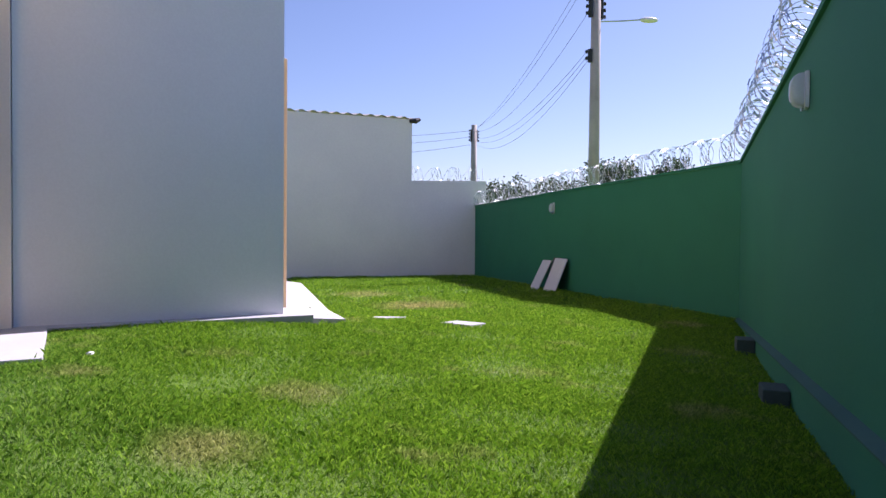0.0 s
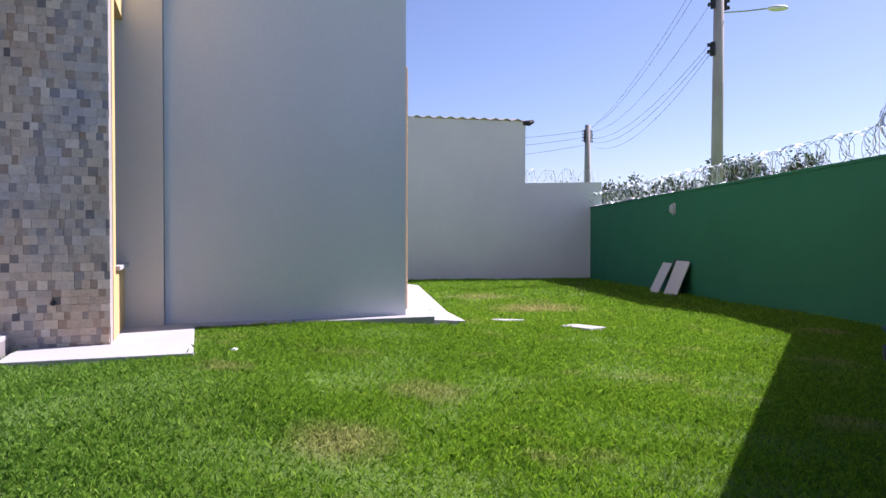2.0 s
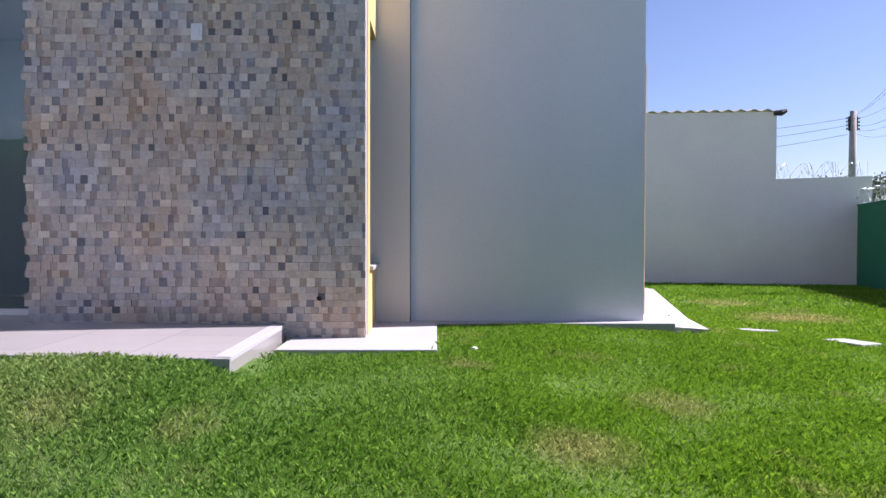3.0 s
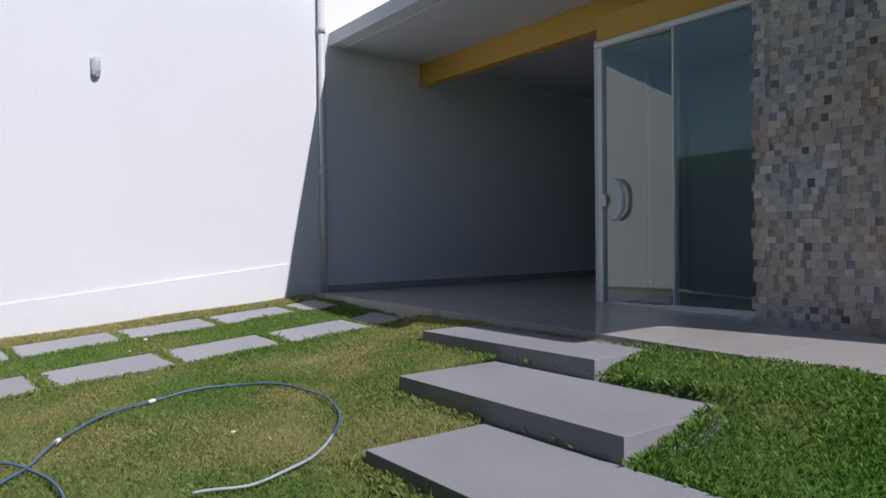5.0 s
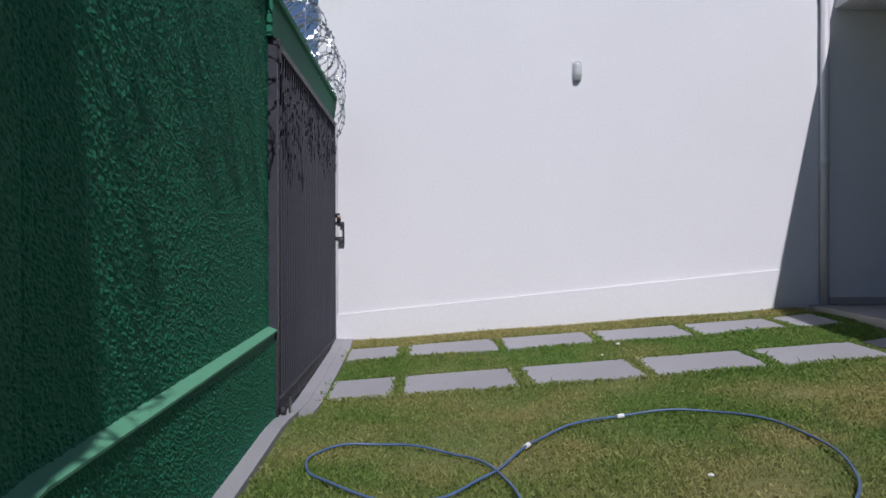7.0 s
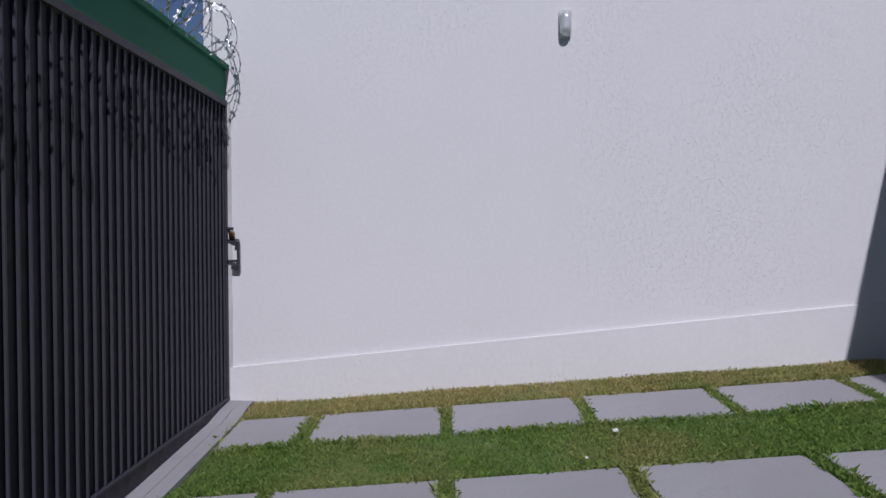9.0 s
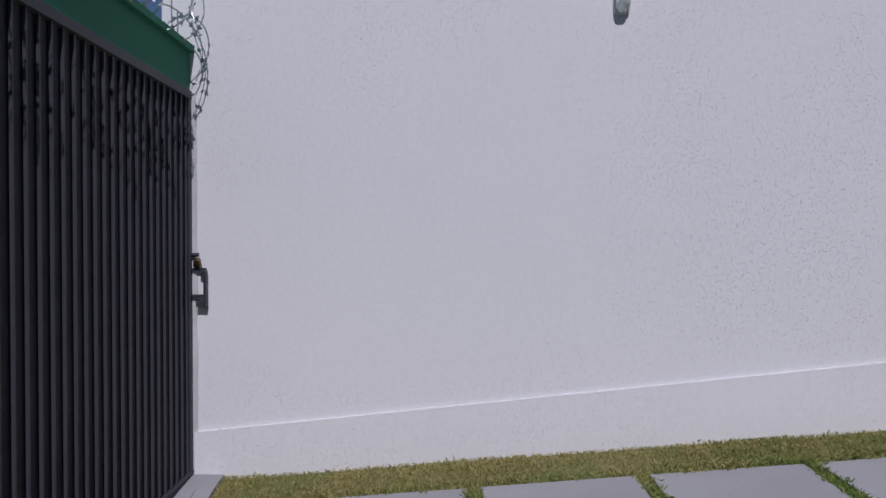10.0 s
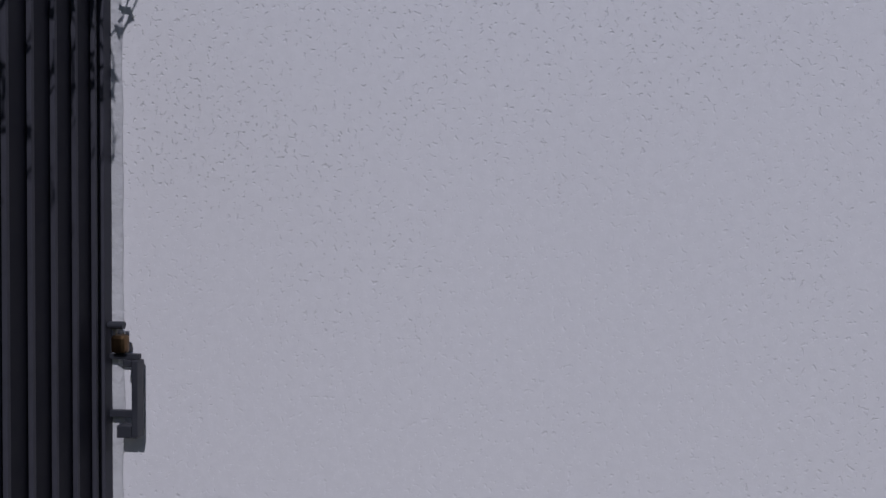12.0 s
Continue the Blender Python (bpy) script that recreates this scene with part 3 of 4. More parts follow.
paving("apron_strip", 0.295, 2.62, 0.86, 1.036, APRON_Z, "narrow pale concrete strip along the grey wall")
def build_path():
    bm = bmesh.new()
    plan = [(1.62, 6.30), (2.30, 6.25), (2.55, 7.30), (4.45, 13.4), (1.9, 13.4)]
    rings = [[bm.verts.new((x, y, max(float(ground_z(x, y)) + 0.025, 0.13 - 0.03 * (y - 6.3)) - dz)) for x, y in plan] for dz in (0.0, 0.3)]
    bm.faces.new(rings[0])
    bm.faces.new(rings[1])
    for i in range(5):
        bm.faces.new((rings[0][i], rings[0][(i + 1) % 5], rings[1][(i + 1) % 5], rings[1][i]))
    solid("apron_path", bm, PALECONC, "pale concrete path along the house's side", "paving")


build_path()


def build_glass_front():
    door = thing("glass_door", "tall frameless glass sliding door with white aluminium trim", "glass door", m=HOUSE)
    z0, z1 = FLOOR_Z + 0.002, 2.99
    for name, u0, u1, v in (("sliding_panel", -4.36, -3.48, 0.475), ("fixed_panel", -3.51, -2.50, 0.425)):
        p = part(name, box(0, u1 - u0, 0, 0.010, z0 + 0.03, z1 - 0.05), PANE, door, m=pose(u0, v, 0, 0, 0, 1.5))
        p.visible_shadow = False
    part("jamb", box(-4.415, -4.36, 0.44, 0.51, z0, z1, 0.004), ALU, door, "white aluminium jamb")
    part("top_rail", box(-4.415, -2.495, 0.40, 0.47, z1 - 0.05, z1, 0.004), ALU, door, "white aluminium top rail")
    part("meeting_stile", box(-3.512, -3.495, 0.405, 0.485, z0 + 0.03, z1 - 0.05, 0.003), ALU, door)
    part("bottom_rail", box(-3.55, -2.495, 0.395, 0.455, z0 - 0.03, z0 + 0.032, 0.004), ALU, door)
    part("bottom_track", box(-4.358, -3.523, 0.465, 0.49, z0 - 0.02, z0 + 0.018, 0.003), ALU, door)
    arc = [(-4.20 + 0.11 * math.cos(a), 0.425, 1.39 + 0.19 * math.sin(a)) for a in [-1.75 + 3.5 * i / 18 for i in range(19)]]
    h = part("handle", tube(arc, 0.026, 10), PLASTIC, door, "white curved pull handle", True)
    back = [(x, 0.53, z) for x, y, z in arc]
    part("handle", tube(back, 0.022, 10), PLASTIC, door, "white curved pull handle", True)
    part("lock", box(-4.40, -4.32, 0.44, 0.468, 1.33, 1.45, 0.008), PLASTIC, door, "white door lock")
    return h


build_glass_front()


house_solid("porch_edge", box(-0.69, -0.598, -1.385, -0.012, 0.29, FLOOR_Z - 0.026, 0.003), PALECONC, "pale granite strip along the porch's open end", "edge")


def build_pipe_stub():
    t = thing("pipe_stub", "small dark pipe end in the stone cladding", "pipe", m=HOUSE @ pose(STUB[0], -0.02, STUB[1]))
    ring = [(0.016 * math.cos(k * math.tau / 16), -0.002, 0.016 * math.sin(k * math.tau / 16)) for k in range(17)]
    part("collar", tube(ring, 0.003, 6, False), BLACK, t, smooth=True)
    part("plug", tube([(0, 0.012, 0), (0, 0.002, 0)], 0.013, 14), GATEDARK, t)


STUB = (-0.345, 0.508)
build_pipe_stub()


def plate(name, label, m):
    t = thing(name, label, "wall plate", m=m)
    part("cover", box(-0.042, 0.042, -0.012, 0.0, -0.062, 0.062, 0.006), PLASTIC, t)
    part("blank_insert", box(-0.022, 0.022, -0.016, -0.011, -0.036, 0.036, 0.003), PLASTIC, t)
    return t


plate("wall_plate", "white blank plastic plate on the stone cladding", HOUSE @ pose(-1.237, -0.02, 2.467))
plate("wall_plate", "white blank plastic plate on the carport wall", pose(W, 5.75, 2.90, 0, 0, 90))


def build_pipe():
    t = thing("drain_pipe", "grey-white plastic downpipe on the white side wall", "pipe")
    part("tube", tube([(W + 0.055, 4.845, 0.15), (W + 0.055, 4.845, 4.5)], 0.045, 14), PIPEMAT, t, smooth=True)
    for z in (1.9, 3.75):
        part("collar", tube([(W + 0.055, 4.845, z - 0.05), (W + 0.055, 4.845, z + 0.05)], 0.051, 14), PIPEMAT, t, smooth=True)
        part("bracket", box(W, W + 0.03, 4.80, 4.92, z - 0.015, z + 0.015, 0.003), PIPEMAT, t)


build_pipe()


def build_step(u0, u1, v0, v1, z, thick):
    bm = box(u0, u1, v0, v1, z - thick, z, 0.005)
    return solid("step", bm, STEPCONC, "thick grey cement stepping slab set into the lawn", "step", kind="object", group="garden steps", m=HOUSE)


build_step(-4.19, -2.43, -1.94, -1.20, 0.287, 0.30)
build_step(-3.305, -1.575, -2.75, -1.945, 0.164, 0.30)
build_step(-2.47, -0.74, -3.487, -2.755, 0.040, 0.30)


# ---------- gate ----------
def build_gate():
    g = thing("sliding_gate", "graphite grey sliding metal gate with vertical ribs", "gate")
    x0, x1 = W + 0.012, GATE_X
    part("sheet", box(x0 + 0.03, x1 - 0.095, G - 0.032, G - 0.018, 0.0, GATE_H - 0.005), GATESHADE, g)
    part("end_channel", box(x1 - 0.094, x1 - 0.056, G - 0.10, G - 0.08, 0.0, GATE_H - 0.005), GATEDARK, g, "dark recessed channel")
    part("end_post", box(x1 - 0.055, x1, G - 0.055, G + 0.004, -0.02, GATE_H, 0.004), GATEPAINT, g)
    part("lock_post", box(x0, x0 + 0.04, G - 0.055, G + 0.002, -0.02, GATE_H, 0.004), GATEPAINT, g)
    part("top_rail", box(x0, x1, G - 0.055, G + 0.004, GATE_H + 0.001, GATE_H + 0.049, 0.003), GATEPAINT, g)
    part("bottom_rail", box(x0, x1 - 0.056, G - 0.06, G + 0.006, 0.012, 0.028, 0.003), GATEPAINT, g, "lit lower rail")
    # dark plate in place of the shaded gap below the rail
    part("gap_plate", box(x0, x1 - 0.056, G - 0.055, G - 0.002, -0.095, 0.011), GATEDARK, g)
    part("post_foot", box(x1 - 0.054, x1 - 0.001, G - 0.055, G + 0.002, -0.09, -0.021, 0.004), BLACK, g, "black plastic foot")
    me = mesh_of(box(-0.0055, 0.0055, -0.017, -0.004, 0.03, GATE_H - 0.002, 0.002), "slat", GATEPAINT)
    n = 35
    for i in range(n):
        ob = new("slat", me)
        ob.parent = g
        ob.location = (W + 0.078 + i * 0.0838, G, 0)
    # guide bracket and roller
    part("top_guide", box(x1 - 0.05, x1 + 0.012, G + 0.005, G + 0.025, 2.16, 2.30, 0.006), BLACK, g, "black guide bracket")
    part("roller", tube([(x1 - 0.10, G + 0.012, -0.06), (x1 - 0.10, G + 0.035, -0.06)], 0.035, 14), BLACK, g)
    part("stop_pin", tube([(x1 - 0.16, G + 0.05, -0.16), (x1 - 0.16, G + 0.05, 0.02)], 0.008, 8), ZINC, g)
    # pull handle of flat steel
    y0, zc = G + 0.004, 1.157
    h = part("handle", box(W + 0.02, W + 0.034, y0, y0 + 0.088, zc + 0.077, zc + 0.092, 0.002), HANDLEPAINT, g, "grey flat steel pull handle")
    part("arm", box(W + 0.02, W + 0.034, y0, y0 + 0.074, zc - 0.087, zc - 0.067, 0.002), HANDLEPAINT, h)
    part("grip", box(W + 0.016, W + 0.050, y0 + 0.074, y0 + 0.092, zc - 0.141, zc + 0.076, 0.003), HANDLEPAINT, h)
    part("foot", box(W + 0.016, W + 0.050, y0 + 0.030, y0 + 0.073, zc - 0.141, zc - 0.106, 0.003), HANDLEPAINT, h)
    part("hook", box(W + 0.02, W + 0.05, y0 + 0.05, y0 + 0.073, zc + 0.058, zc + 0.076, 0.002), HANDLEPAINT, h)
    part("hasp", tube([(W + 0.033, y0, zc + 0.172), (W + 0.033, y0 + 0.044, zc + 0.172)], 0.011, 12), HANDLEPAINT, g, "steel hasp")
    lk = thing("padlock", "small worn brass padlock on the gate hasp", "padlock")
    part("body", box(W + 0.020, W + 0.050, y0 + 0.012, y0 + 0.056, zc + 0.094, zc + 0.146, 0.011), BRASS, lk)
    arc = [(W + 0.035, y0 + 0.034 + 0.012 * math.cos(a), zc + 0.145 + 0.022 * math.sin(a)) for a in [math.pi * i / 10 for i in range(11)]]
    part("shackle", tube(arc, 0.003, 8), ZINC, lk, smooth=True)
    for name, xa, xb, ya, yb, lab in (("gate_sill", W + 0.004, -2.9, G - 0.06, G + 0.09, "cement sill along the gate track"),
                                      ("gate_sill_wide", W + 0.005, GATE_X - 0.25, G + 0.091, G + 0.19, "widened cement sill in front of the gate")):
        bm = bmesh.new()
        prev = None
        for i in range(25):
            x = xa + (xb - xa) * i / 24
            z = float(ground_z(x, -0.25)) + 0.022 - (0.002 if "wide" in name else 0.0)
            ring = [bm.verts.new(c) for c in ((x, ya, z), (x, yb, z), (x, yb, z - 0.3), (x, ya, z - 0.3))]
            if prev:
                for k in range(4):
                    bm.faces.new((prev[k], prev[(k + 1) % 4], ring[(k + 1) % 4], ring[k]))
            else:
                bm.faces.new(ring)
            prev = ring
        bm.faces.new(prev)
        solid(name, bm, CONCRETE, lab, "sill")


build_gate()


# ---------- wall lamps ----------
def wall_lamp(m, label):
    """Bulkhead lamp: the wall is at local y = 0, the glass faces -y."""
    t = thing("wall_lamp", label, "wall lamp", group="bulkhead wall lamps", m=m)
    part("base", box(-0.055, 0.055, -0.03, 0.0, -0.12, 0.12, 0.025), PLASTIC, t, "white plastic base")
    bm = bmesh.new()
    rings = []
    for j in range(9):
        a = j / 8 * math.pi / 2
        s, y = math.cos(a) ** 0.6, -0.03 - 0.085 * math.sin(a)
        ring = []
        for k in range(28):
            b = k * math.tau / 28
            cx = math.copysign(abs(math.cos(b)) ** 0.7, math.cos(b)) * 0.052
            cz = math.copysign(abs(math.sin(b)) ** 0.55, math.sin(b)) * 0.112
            rib = 1 + 0.02 * math.cos(14 * b)
            ring.append(bm.verts.new((cx * max(s, 0.03) * rib, y, cz * max(s, 0.03) * rib)))
        rings.append(ring)
    for r0, r1 in zip(rings, rings[1:]):
        for k in range(28):
            bm.faces.new((r0[k], r0[(k + 1) % 28], r1[(k + 1) % 28], r1[k]))
    bm.faces.new(rings[-1])
    part("diffuser", bm, LAMPGLASS, t, "clear ribbed glass cover", True)
    part("clip", box(-0.012, 0.012, -0.045, -0.028, -0.13, -0.112, 0.003), ZINC, t)
    return t


wall_lamp(pose(W, 2.15, 2.875, 0, 0, 90) @ Matrix.Scale(0.86, 4), "glass bulkhead lamp on the sunlit white wall")
dirB = math.degrees(math.atan2(BEND_C.y - BEND_B.y, BEND_C.x - BEND_B.x))
dirC = math.degrees(math.atan2(BEND_D.y - BEND_C.y, BEND_D.x - BEND_C.x))


def on_run(a, b, s, z, turn):
    p = a + (b - a) * s
    return pose(p.x, p.y, z, 0, 0, turn)


wall_lamp(on_run(BEND_B, BEND_C, 0.466, 1.895, dirB + 180), "glass bulkhead lamp high on the green wall's bend")
wall_lamp(on_run(BEND_C, BEND_D, 0.498, 1.51, dirC + 180), "glass bulkhead lamp on the far green wall")


# ---------- razor wire ----------
def razor_wire(a, b, za, zb, radius, pitch, seed, label, wire=0.0026, wide=0.013):
    rng = random.Random(seed)
    a, b = Vector((a[0], a[1], za)), Vector((b[0], b[1], zb))
    d = (b - a)
    length = d.length
    d.normalize()
    side = d.cross(Vector((0, 0, 1))).normalized()
    up = side.cross(d)
    t = thing("razor_wire", label, "razor wire", group="razor wire coils")
    bm, barbs = bmesh.new(), bmesh.new()
    for strand in range(2):
        n = int(length / pitch)
        pts = []
        for i in range(n * 22 + 1):
            ph = i / 22 * math.tau
            k = i / 22
            wob = 1 + 0.10 * math.sin(k * 1.7 + seed + strand) + 0.06 * math.sin(k * 4.1)
            s = k * pitch + pitch * 0.55 * math.sin(ph * 0.5 + strand * 2.1) + 0.03 * math.sin(k * 3.3 + strand)
            ang = (ph if strand == 0 else -ph) + seed
            p = a + d * min(max(s, 0.0), length) + (side * math.cos(ang) * 0.9 + up * math.sin(ang)) * radius * wob + up * radius * 0.98
            pts.append(p)
        add_tube(bm, pts, wire, 4, False)
        for i in range(2, len(pts) - 2, 2):
            p, e = pts[i], (pts[i + 1] - pts[i - 1]).normalized()
            f = e.cross(Vector((rng.uniform(-1, 1), rng.uniform(-1, 1), rng.uniform(-1, 1)))).normalized()
            g = e.cross(f)
            q = [barbs.verts.new(p + w) for w in (e * 0.034 + f * wide, e * 0.010 + f * 0.005, -e * 0.010 + f * 0.005, -e * 0.034 + f * wide,
                                                  -e * 0.034 - f * wide, -e * 0.010 - f * 0.005, e * 0.010 - f * 0.005, e * 0.034 - f * wide)]
            barbs.faces.new((q[1], q[2], q[5], q[6]))
            barbs.faces.new((q[0], q[1], q[6], q[7]))
            barbs.faces.new((q[2], q[3], q[4], q[5]))
    part("coil", bm, ZINC, t)
    tagged(part("barbs", barbs, ZINC, t, "flat steel razor barbs"), kind="stuff")
    n = max(2, int(length / 2.5))
    for i in range(n + 1):
        p = a + d * length * (0.02 + 0.96 * i / n)
        part("stay", tube([p - up * 0.02, p + up * radius * 2.0], 0.004, 6), ZINC, t)


def loose_end():
    t = thing("razor_wire", "loose razor wire end hanging beside the gate", "razor wire", group="razor wire coils")
    pts = [(W + 0.10 + 0.02 * math.sin(i * 0.5), G + 0.02 + 0.075 * math.sin(i / 14 * 2.9), 2.80 - 0.50 * i / 14) for i in range(15)]
    part("strand", tube(pts, 0.0025, 5), ZINC, t)
    for i in range(1, 15, 2):
        part("barb", box(-0.002, 0.002, -0.007, 0.007, -0.016, 0.016), ZINC, t, m=pose(*pts[i], 20 * i, 35, 40 * i))


loose_end()


def shifted(p, q, off):
    d = (q - p).normalized()
    n = Vector((d.y, -d.x)) * off
    return p + n, q + n


razor_wire(*shifted(Vector((W + 0.1, -0.5)), Vector((GATE_X, -0.5)), 0.0), 2.57, 2.585, 0.20, 0.27, 1, "coiled razor wire above the gate lintel", 0.0036, 0.018)
razor_wire(*shifted(Vector((GATE_X, -0.5)), BEND_A, -0.03), 2.585, 2.585, 0.20, 0.24, 2, "coiled razor wire on the green wall by the gate", 0.0036, 0.018)
razor_wire(*shifted(BEND_A, BEND_A2, 0.07), 2.585, 2.585, 0.20, 0.2, 8, "coiled razor wire on the green corner wall")
razor_wire(*shifted(BEND_A2, BEND_B, 0.07), 2.585, 2.52, 0.20, 0.2, 3, "coiled razor wire on the green corner wall")
razor_wire(*shifted(BEND_B, BEND_C, 0.07), 2.52, 1.97, 0.235, 0.22, 4, "coiled razor wire along the green wall's bend", 0.0026, 0.011)
razor_wire(*shifted(BEND_C, BEND_D, 0.07), 1.97, 1.77, 0.195, 0.24, 5, "coiled razor wire on the far green wall", 0.0026, 0.010)
_d = Vector((5.2, -1.36)).normalized()
razor_wire(Vector((9.63, 18.3)), Vector((9.63, 18.3)) + _d * 2.3, 2.47, 2.52, 0.20, 0.3, 6, "loose razor wire on the low white wall")


# ---------- street: poles, cables, trees ----------
def utility_pole(x, y, zt, r, label, lamp=False, arms=()):
    t = thing("utility_pole", label, "utility pole")
    part("shaft", tube([(x, y, -0.6), (x, y, zt * 0.5), (x, y, zt)], [r, r * 0.86, r * 0.7], 12), POLEMAT, t, smooth=True)
    for z, n, both in arms:
        part("rack", box(x - 0.26, x - 0.18, y - 0.06, y + 0.06, z - 0.10 * n, z + 0.10 * n, 0.01), BLACK, t, "dark insulator rack")
        if both:
            part("rack", box(x + 0.18, x + 0.26, y - 0.06, y + 0.06, z - 0.10 * n, z + 0.10 * n, 0.01), BLACK, t, "dark insulator rack")
        for i in range(n):
            zz = z + (i - (n - 1) / 2) * 0.2
            part("insulator", tube([(x - 0.36, y, zz - 0.05), (x - 0.36, y, zz), (x - 0.36, y, zz + 0.05)], [0.03, 0.048, 0.03], 8), BLACK, t)
            if both:
                part("insulator", tube([(x + 0.36, y, zz - 0.05), (x + 0.36, y, zz), (x + 0.36, y, zz + 0.05)], [0.03, 0.048, 0.03], 8), BLACK, t)
    if lamp:
        tip = Vector((x + 1.30, y - 0.62, 7.47))
        arm = part("arm", tube([(x, y, 7.35), (x + 0.7, y - 0.33, 7.40), tip], 0.022, 8), ZINC, t, "thin steel lamp arm")
        bm = bmesh.new()
        bmesh.ops.create_uvsphere(bm, u_segments=16, v_segments=10, radius=1.0)
        bmesh.ops.scale(bm, vec=(0.30, 0.13, 0.085), verts=bm.verts)
        part("lamp_head", bm, PLASTIC, t, "pale street lamp head", True, m=pose(tip.x + 0.2, tip.y - 0.09, tip.z, 0, 0, -26))
    return t


P1, P2 = Vector((14.55, 15.78, 0)), Vector((24.9, 37.7, 0))
utility_pole(P1.x, P1.y, 9.2, 0.19, "tall round concrete utility pole with a street lamp", True, ((7.75, 3, True), (6.3, 2, False)))
utility_pole(P2.x, P2.y, 7.9, 0.24, "distant concrete utility pole with insulators", False, ((7.2, 4, True),))


def cable(p, q, sag, label, r=0.012):
    p, q = Vector(p), Vector(q)
    pts = [p.lerp(q, i / 24) - Vector((0, 0, sag * 4 * (i / 24) * (1 - i / 24))) for i in range(25)]
    solid("cable", tube(pts, r, 5), CABLE, label, "cable", kind="object", group="overhead cables")


for i, (z1, z2, sag) in enumerate(((7.6, 7.5, 1.1), (6.45, 7.1, 0.9), (6.3, 6.9, 1.0), (6.15, 6.7, 1.2), (8.6, 7.7, 0.7), (8.9, 7.8, 0.6))):
    cable((P1.x - 0.3, P1.y, z1), (P2.x - 0.3 + 0.12 * i, P2.y, z2), sag, "black cable slung between the utility poles", 0.007)
for i, z in enumerate((7.5, 7.1, 6.6)):
    cable((P2.x - 0.3, P2.y, z), (P2.x - 16, P2.y + 9, z + 0.5 - 0.4 * i), 0.7, "thin cable from the distant pole to the houses", 0.011)


def tree(x, y, h, spread, seed, label):
    rng = random.Random(seed)
    t = thing("tree", label, "tree", group="street trees")
    base = Vector((x, y, -0.6))
    bm = tube([base, base + Vector((0.1, 0, h * 0.3)), base + Vector((0.0, 0.1, h * 0.55))], [0.22, 0.16, 0.1], 8)
    tips = []
    for i in range(9):
        a, f = rng.uniform(0, math.tau), rng.uniform(0.35, 0.95)
        tip = base + Vector((math.cos(a) * spread * f, math.sin(a) * spread * f, h * rng.uniform(0.5, 0.92)))
        st = base + Vector((0, 0, h * rng.uniform(0.28, 0.5)))
        add_tube(bm, [st, st.lerp(tip, 0.5) + Vector((0, 0, 0.2)), tip], [0.07, 0.045, 0.015], 6)
        tips.append(tip)
    part("trunk", bm, BARK, t)
    verts, faces = [], []
    for tip in tips:
        for c in range(14):
            o = tip + Vector((rng.gauss(0, 0.34), rng.gauss(0, 0.34), rng.gauss(0, 0.24))) * spread * 0.55
            for l in range(36):
                p = o + Vector((rng.gauss(0, 1), rng.gauss(0, 1), rng.gauss(0, 0.8))) * 0.22
                e = Vector((rng.uniform(-1, 1), rng.uniform(-1, 1), rng.uniform(-1, 1))).normalized() * 0.10
                f = e.cross(Vector((rng.uniform(-1, 1), rng.uniform(-1, 1), rng.uniform(-1, 1)))).normalized() * 0.05
                k = len(verts)
                verts += [p - e, p + f, p + e, p - f]
                faces.append((k, k + 1, k + 2, k + 3))
    me = bpy.data.meshes.new("crown")
    me.from_pydata(verts, [], faces)
    me.materials.append(LEAF)
    ob = new("crown", me)
    ob.parent = t


for i, (px, k, h, s) in enumerate(((0.60, 44, 4.4, 2.4), (0.64, 40, 4.3, 2.2), (0.675, 42, 4.9, 2.5), (0.705, 38, 5.0, 2.0), (0.735, 40, 5.5, 2.3), (0.53, 50, 5.2, 2.2))):
    tree(-0.35 + px * k, 0.16 + (1 - px * px * 0.5) * 0.93 * k, h, s, 30 + i, "dark green street tree beyond the wall")
tree(-12.5, -11.7, 5.6, 2.3, 41, "leafy green tree across the street")


# ---------- lawn clutter ----------
def garden_slab(x0, x1, y0, y1, label="grey cement paving slab sunk in the lawn", mat=CONCRETE, lift=0.018, turn=0.0, group="driveway slabs"):
    bm = bmesh.new()
    cx, cy = (x0 + x1) / 2, (y0 + y1) / 2
    jit = random.Random(int(cx * 100 + cy * 10))
    add_box(bm, x0 - cx, x1 - cx, y0 - cy, y1 - cy, -0.06, 0.0, 0.006)
    z = float(ground_z(cx, cy)) + lift
    sx = (ground_z(cx + 0.3, cy) - ground_z(cx - 0.3, cy)) / 0.6
    sy = (ground_z(cx, cy + 0.4) - ground_z(cx, cy - 0.4)) / 0.8
    m = pose(cx, cy, z, math.degrees(math.atan(sy)), -math.degrees(math.atan(sx)), turn + jit.uniform(-0.8, 0.8))
    return solid("paving_slab", bm, mat, label, "paving slab", kind="object", group=group, m=m)


SLABS = []
for xa, xb, first, pitch, long in ((-8.295, -7.71, 0.345, 0.932, 0.855), (-6.95, -6.35, 0.335, 0.954, 0.868)):
    edges = [(-0.245, first - 0.08)] + [(first + pitch * i, first + pitch * i + long) for i in range(4)]
    edges.append((first + pitch * 4, 4.50 if xa < -8 else 4.47))
    for y0, y1 in edges:
        garden_slab(xa, xb, y0, y1, lift=0.008 if y0 < 4 else 0.014)
        SLABS.append((xa, xb, y0, y1))
garden_slab(2.90, 3.32, 6.92, 7.30, "pale stepping stone half overgrown by grass", PALECONC, 0.02, 25, "stepping stones")
garden_slab(3.52, 3.90, 6.18, 6.54, "pale stepping stone half overgrown by grass", PALECONC, 0.02, 30, "stepping stones")


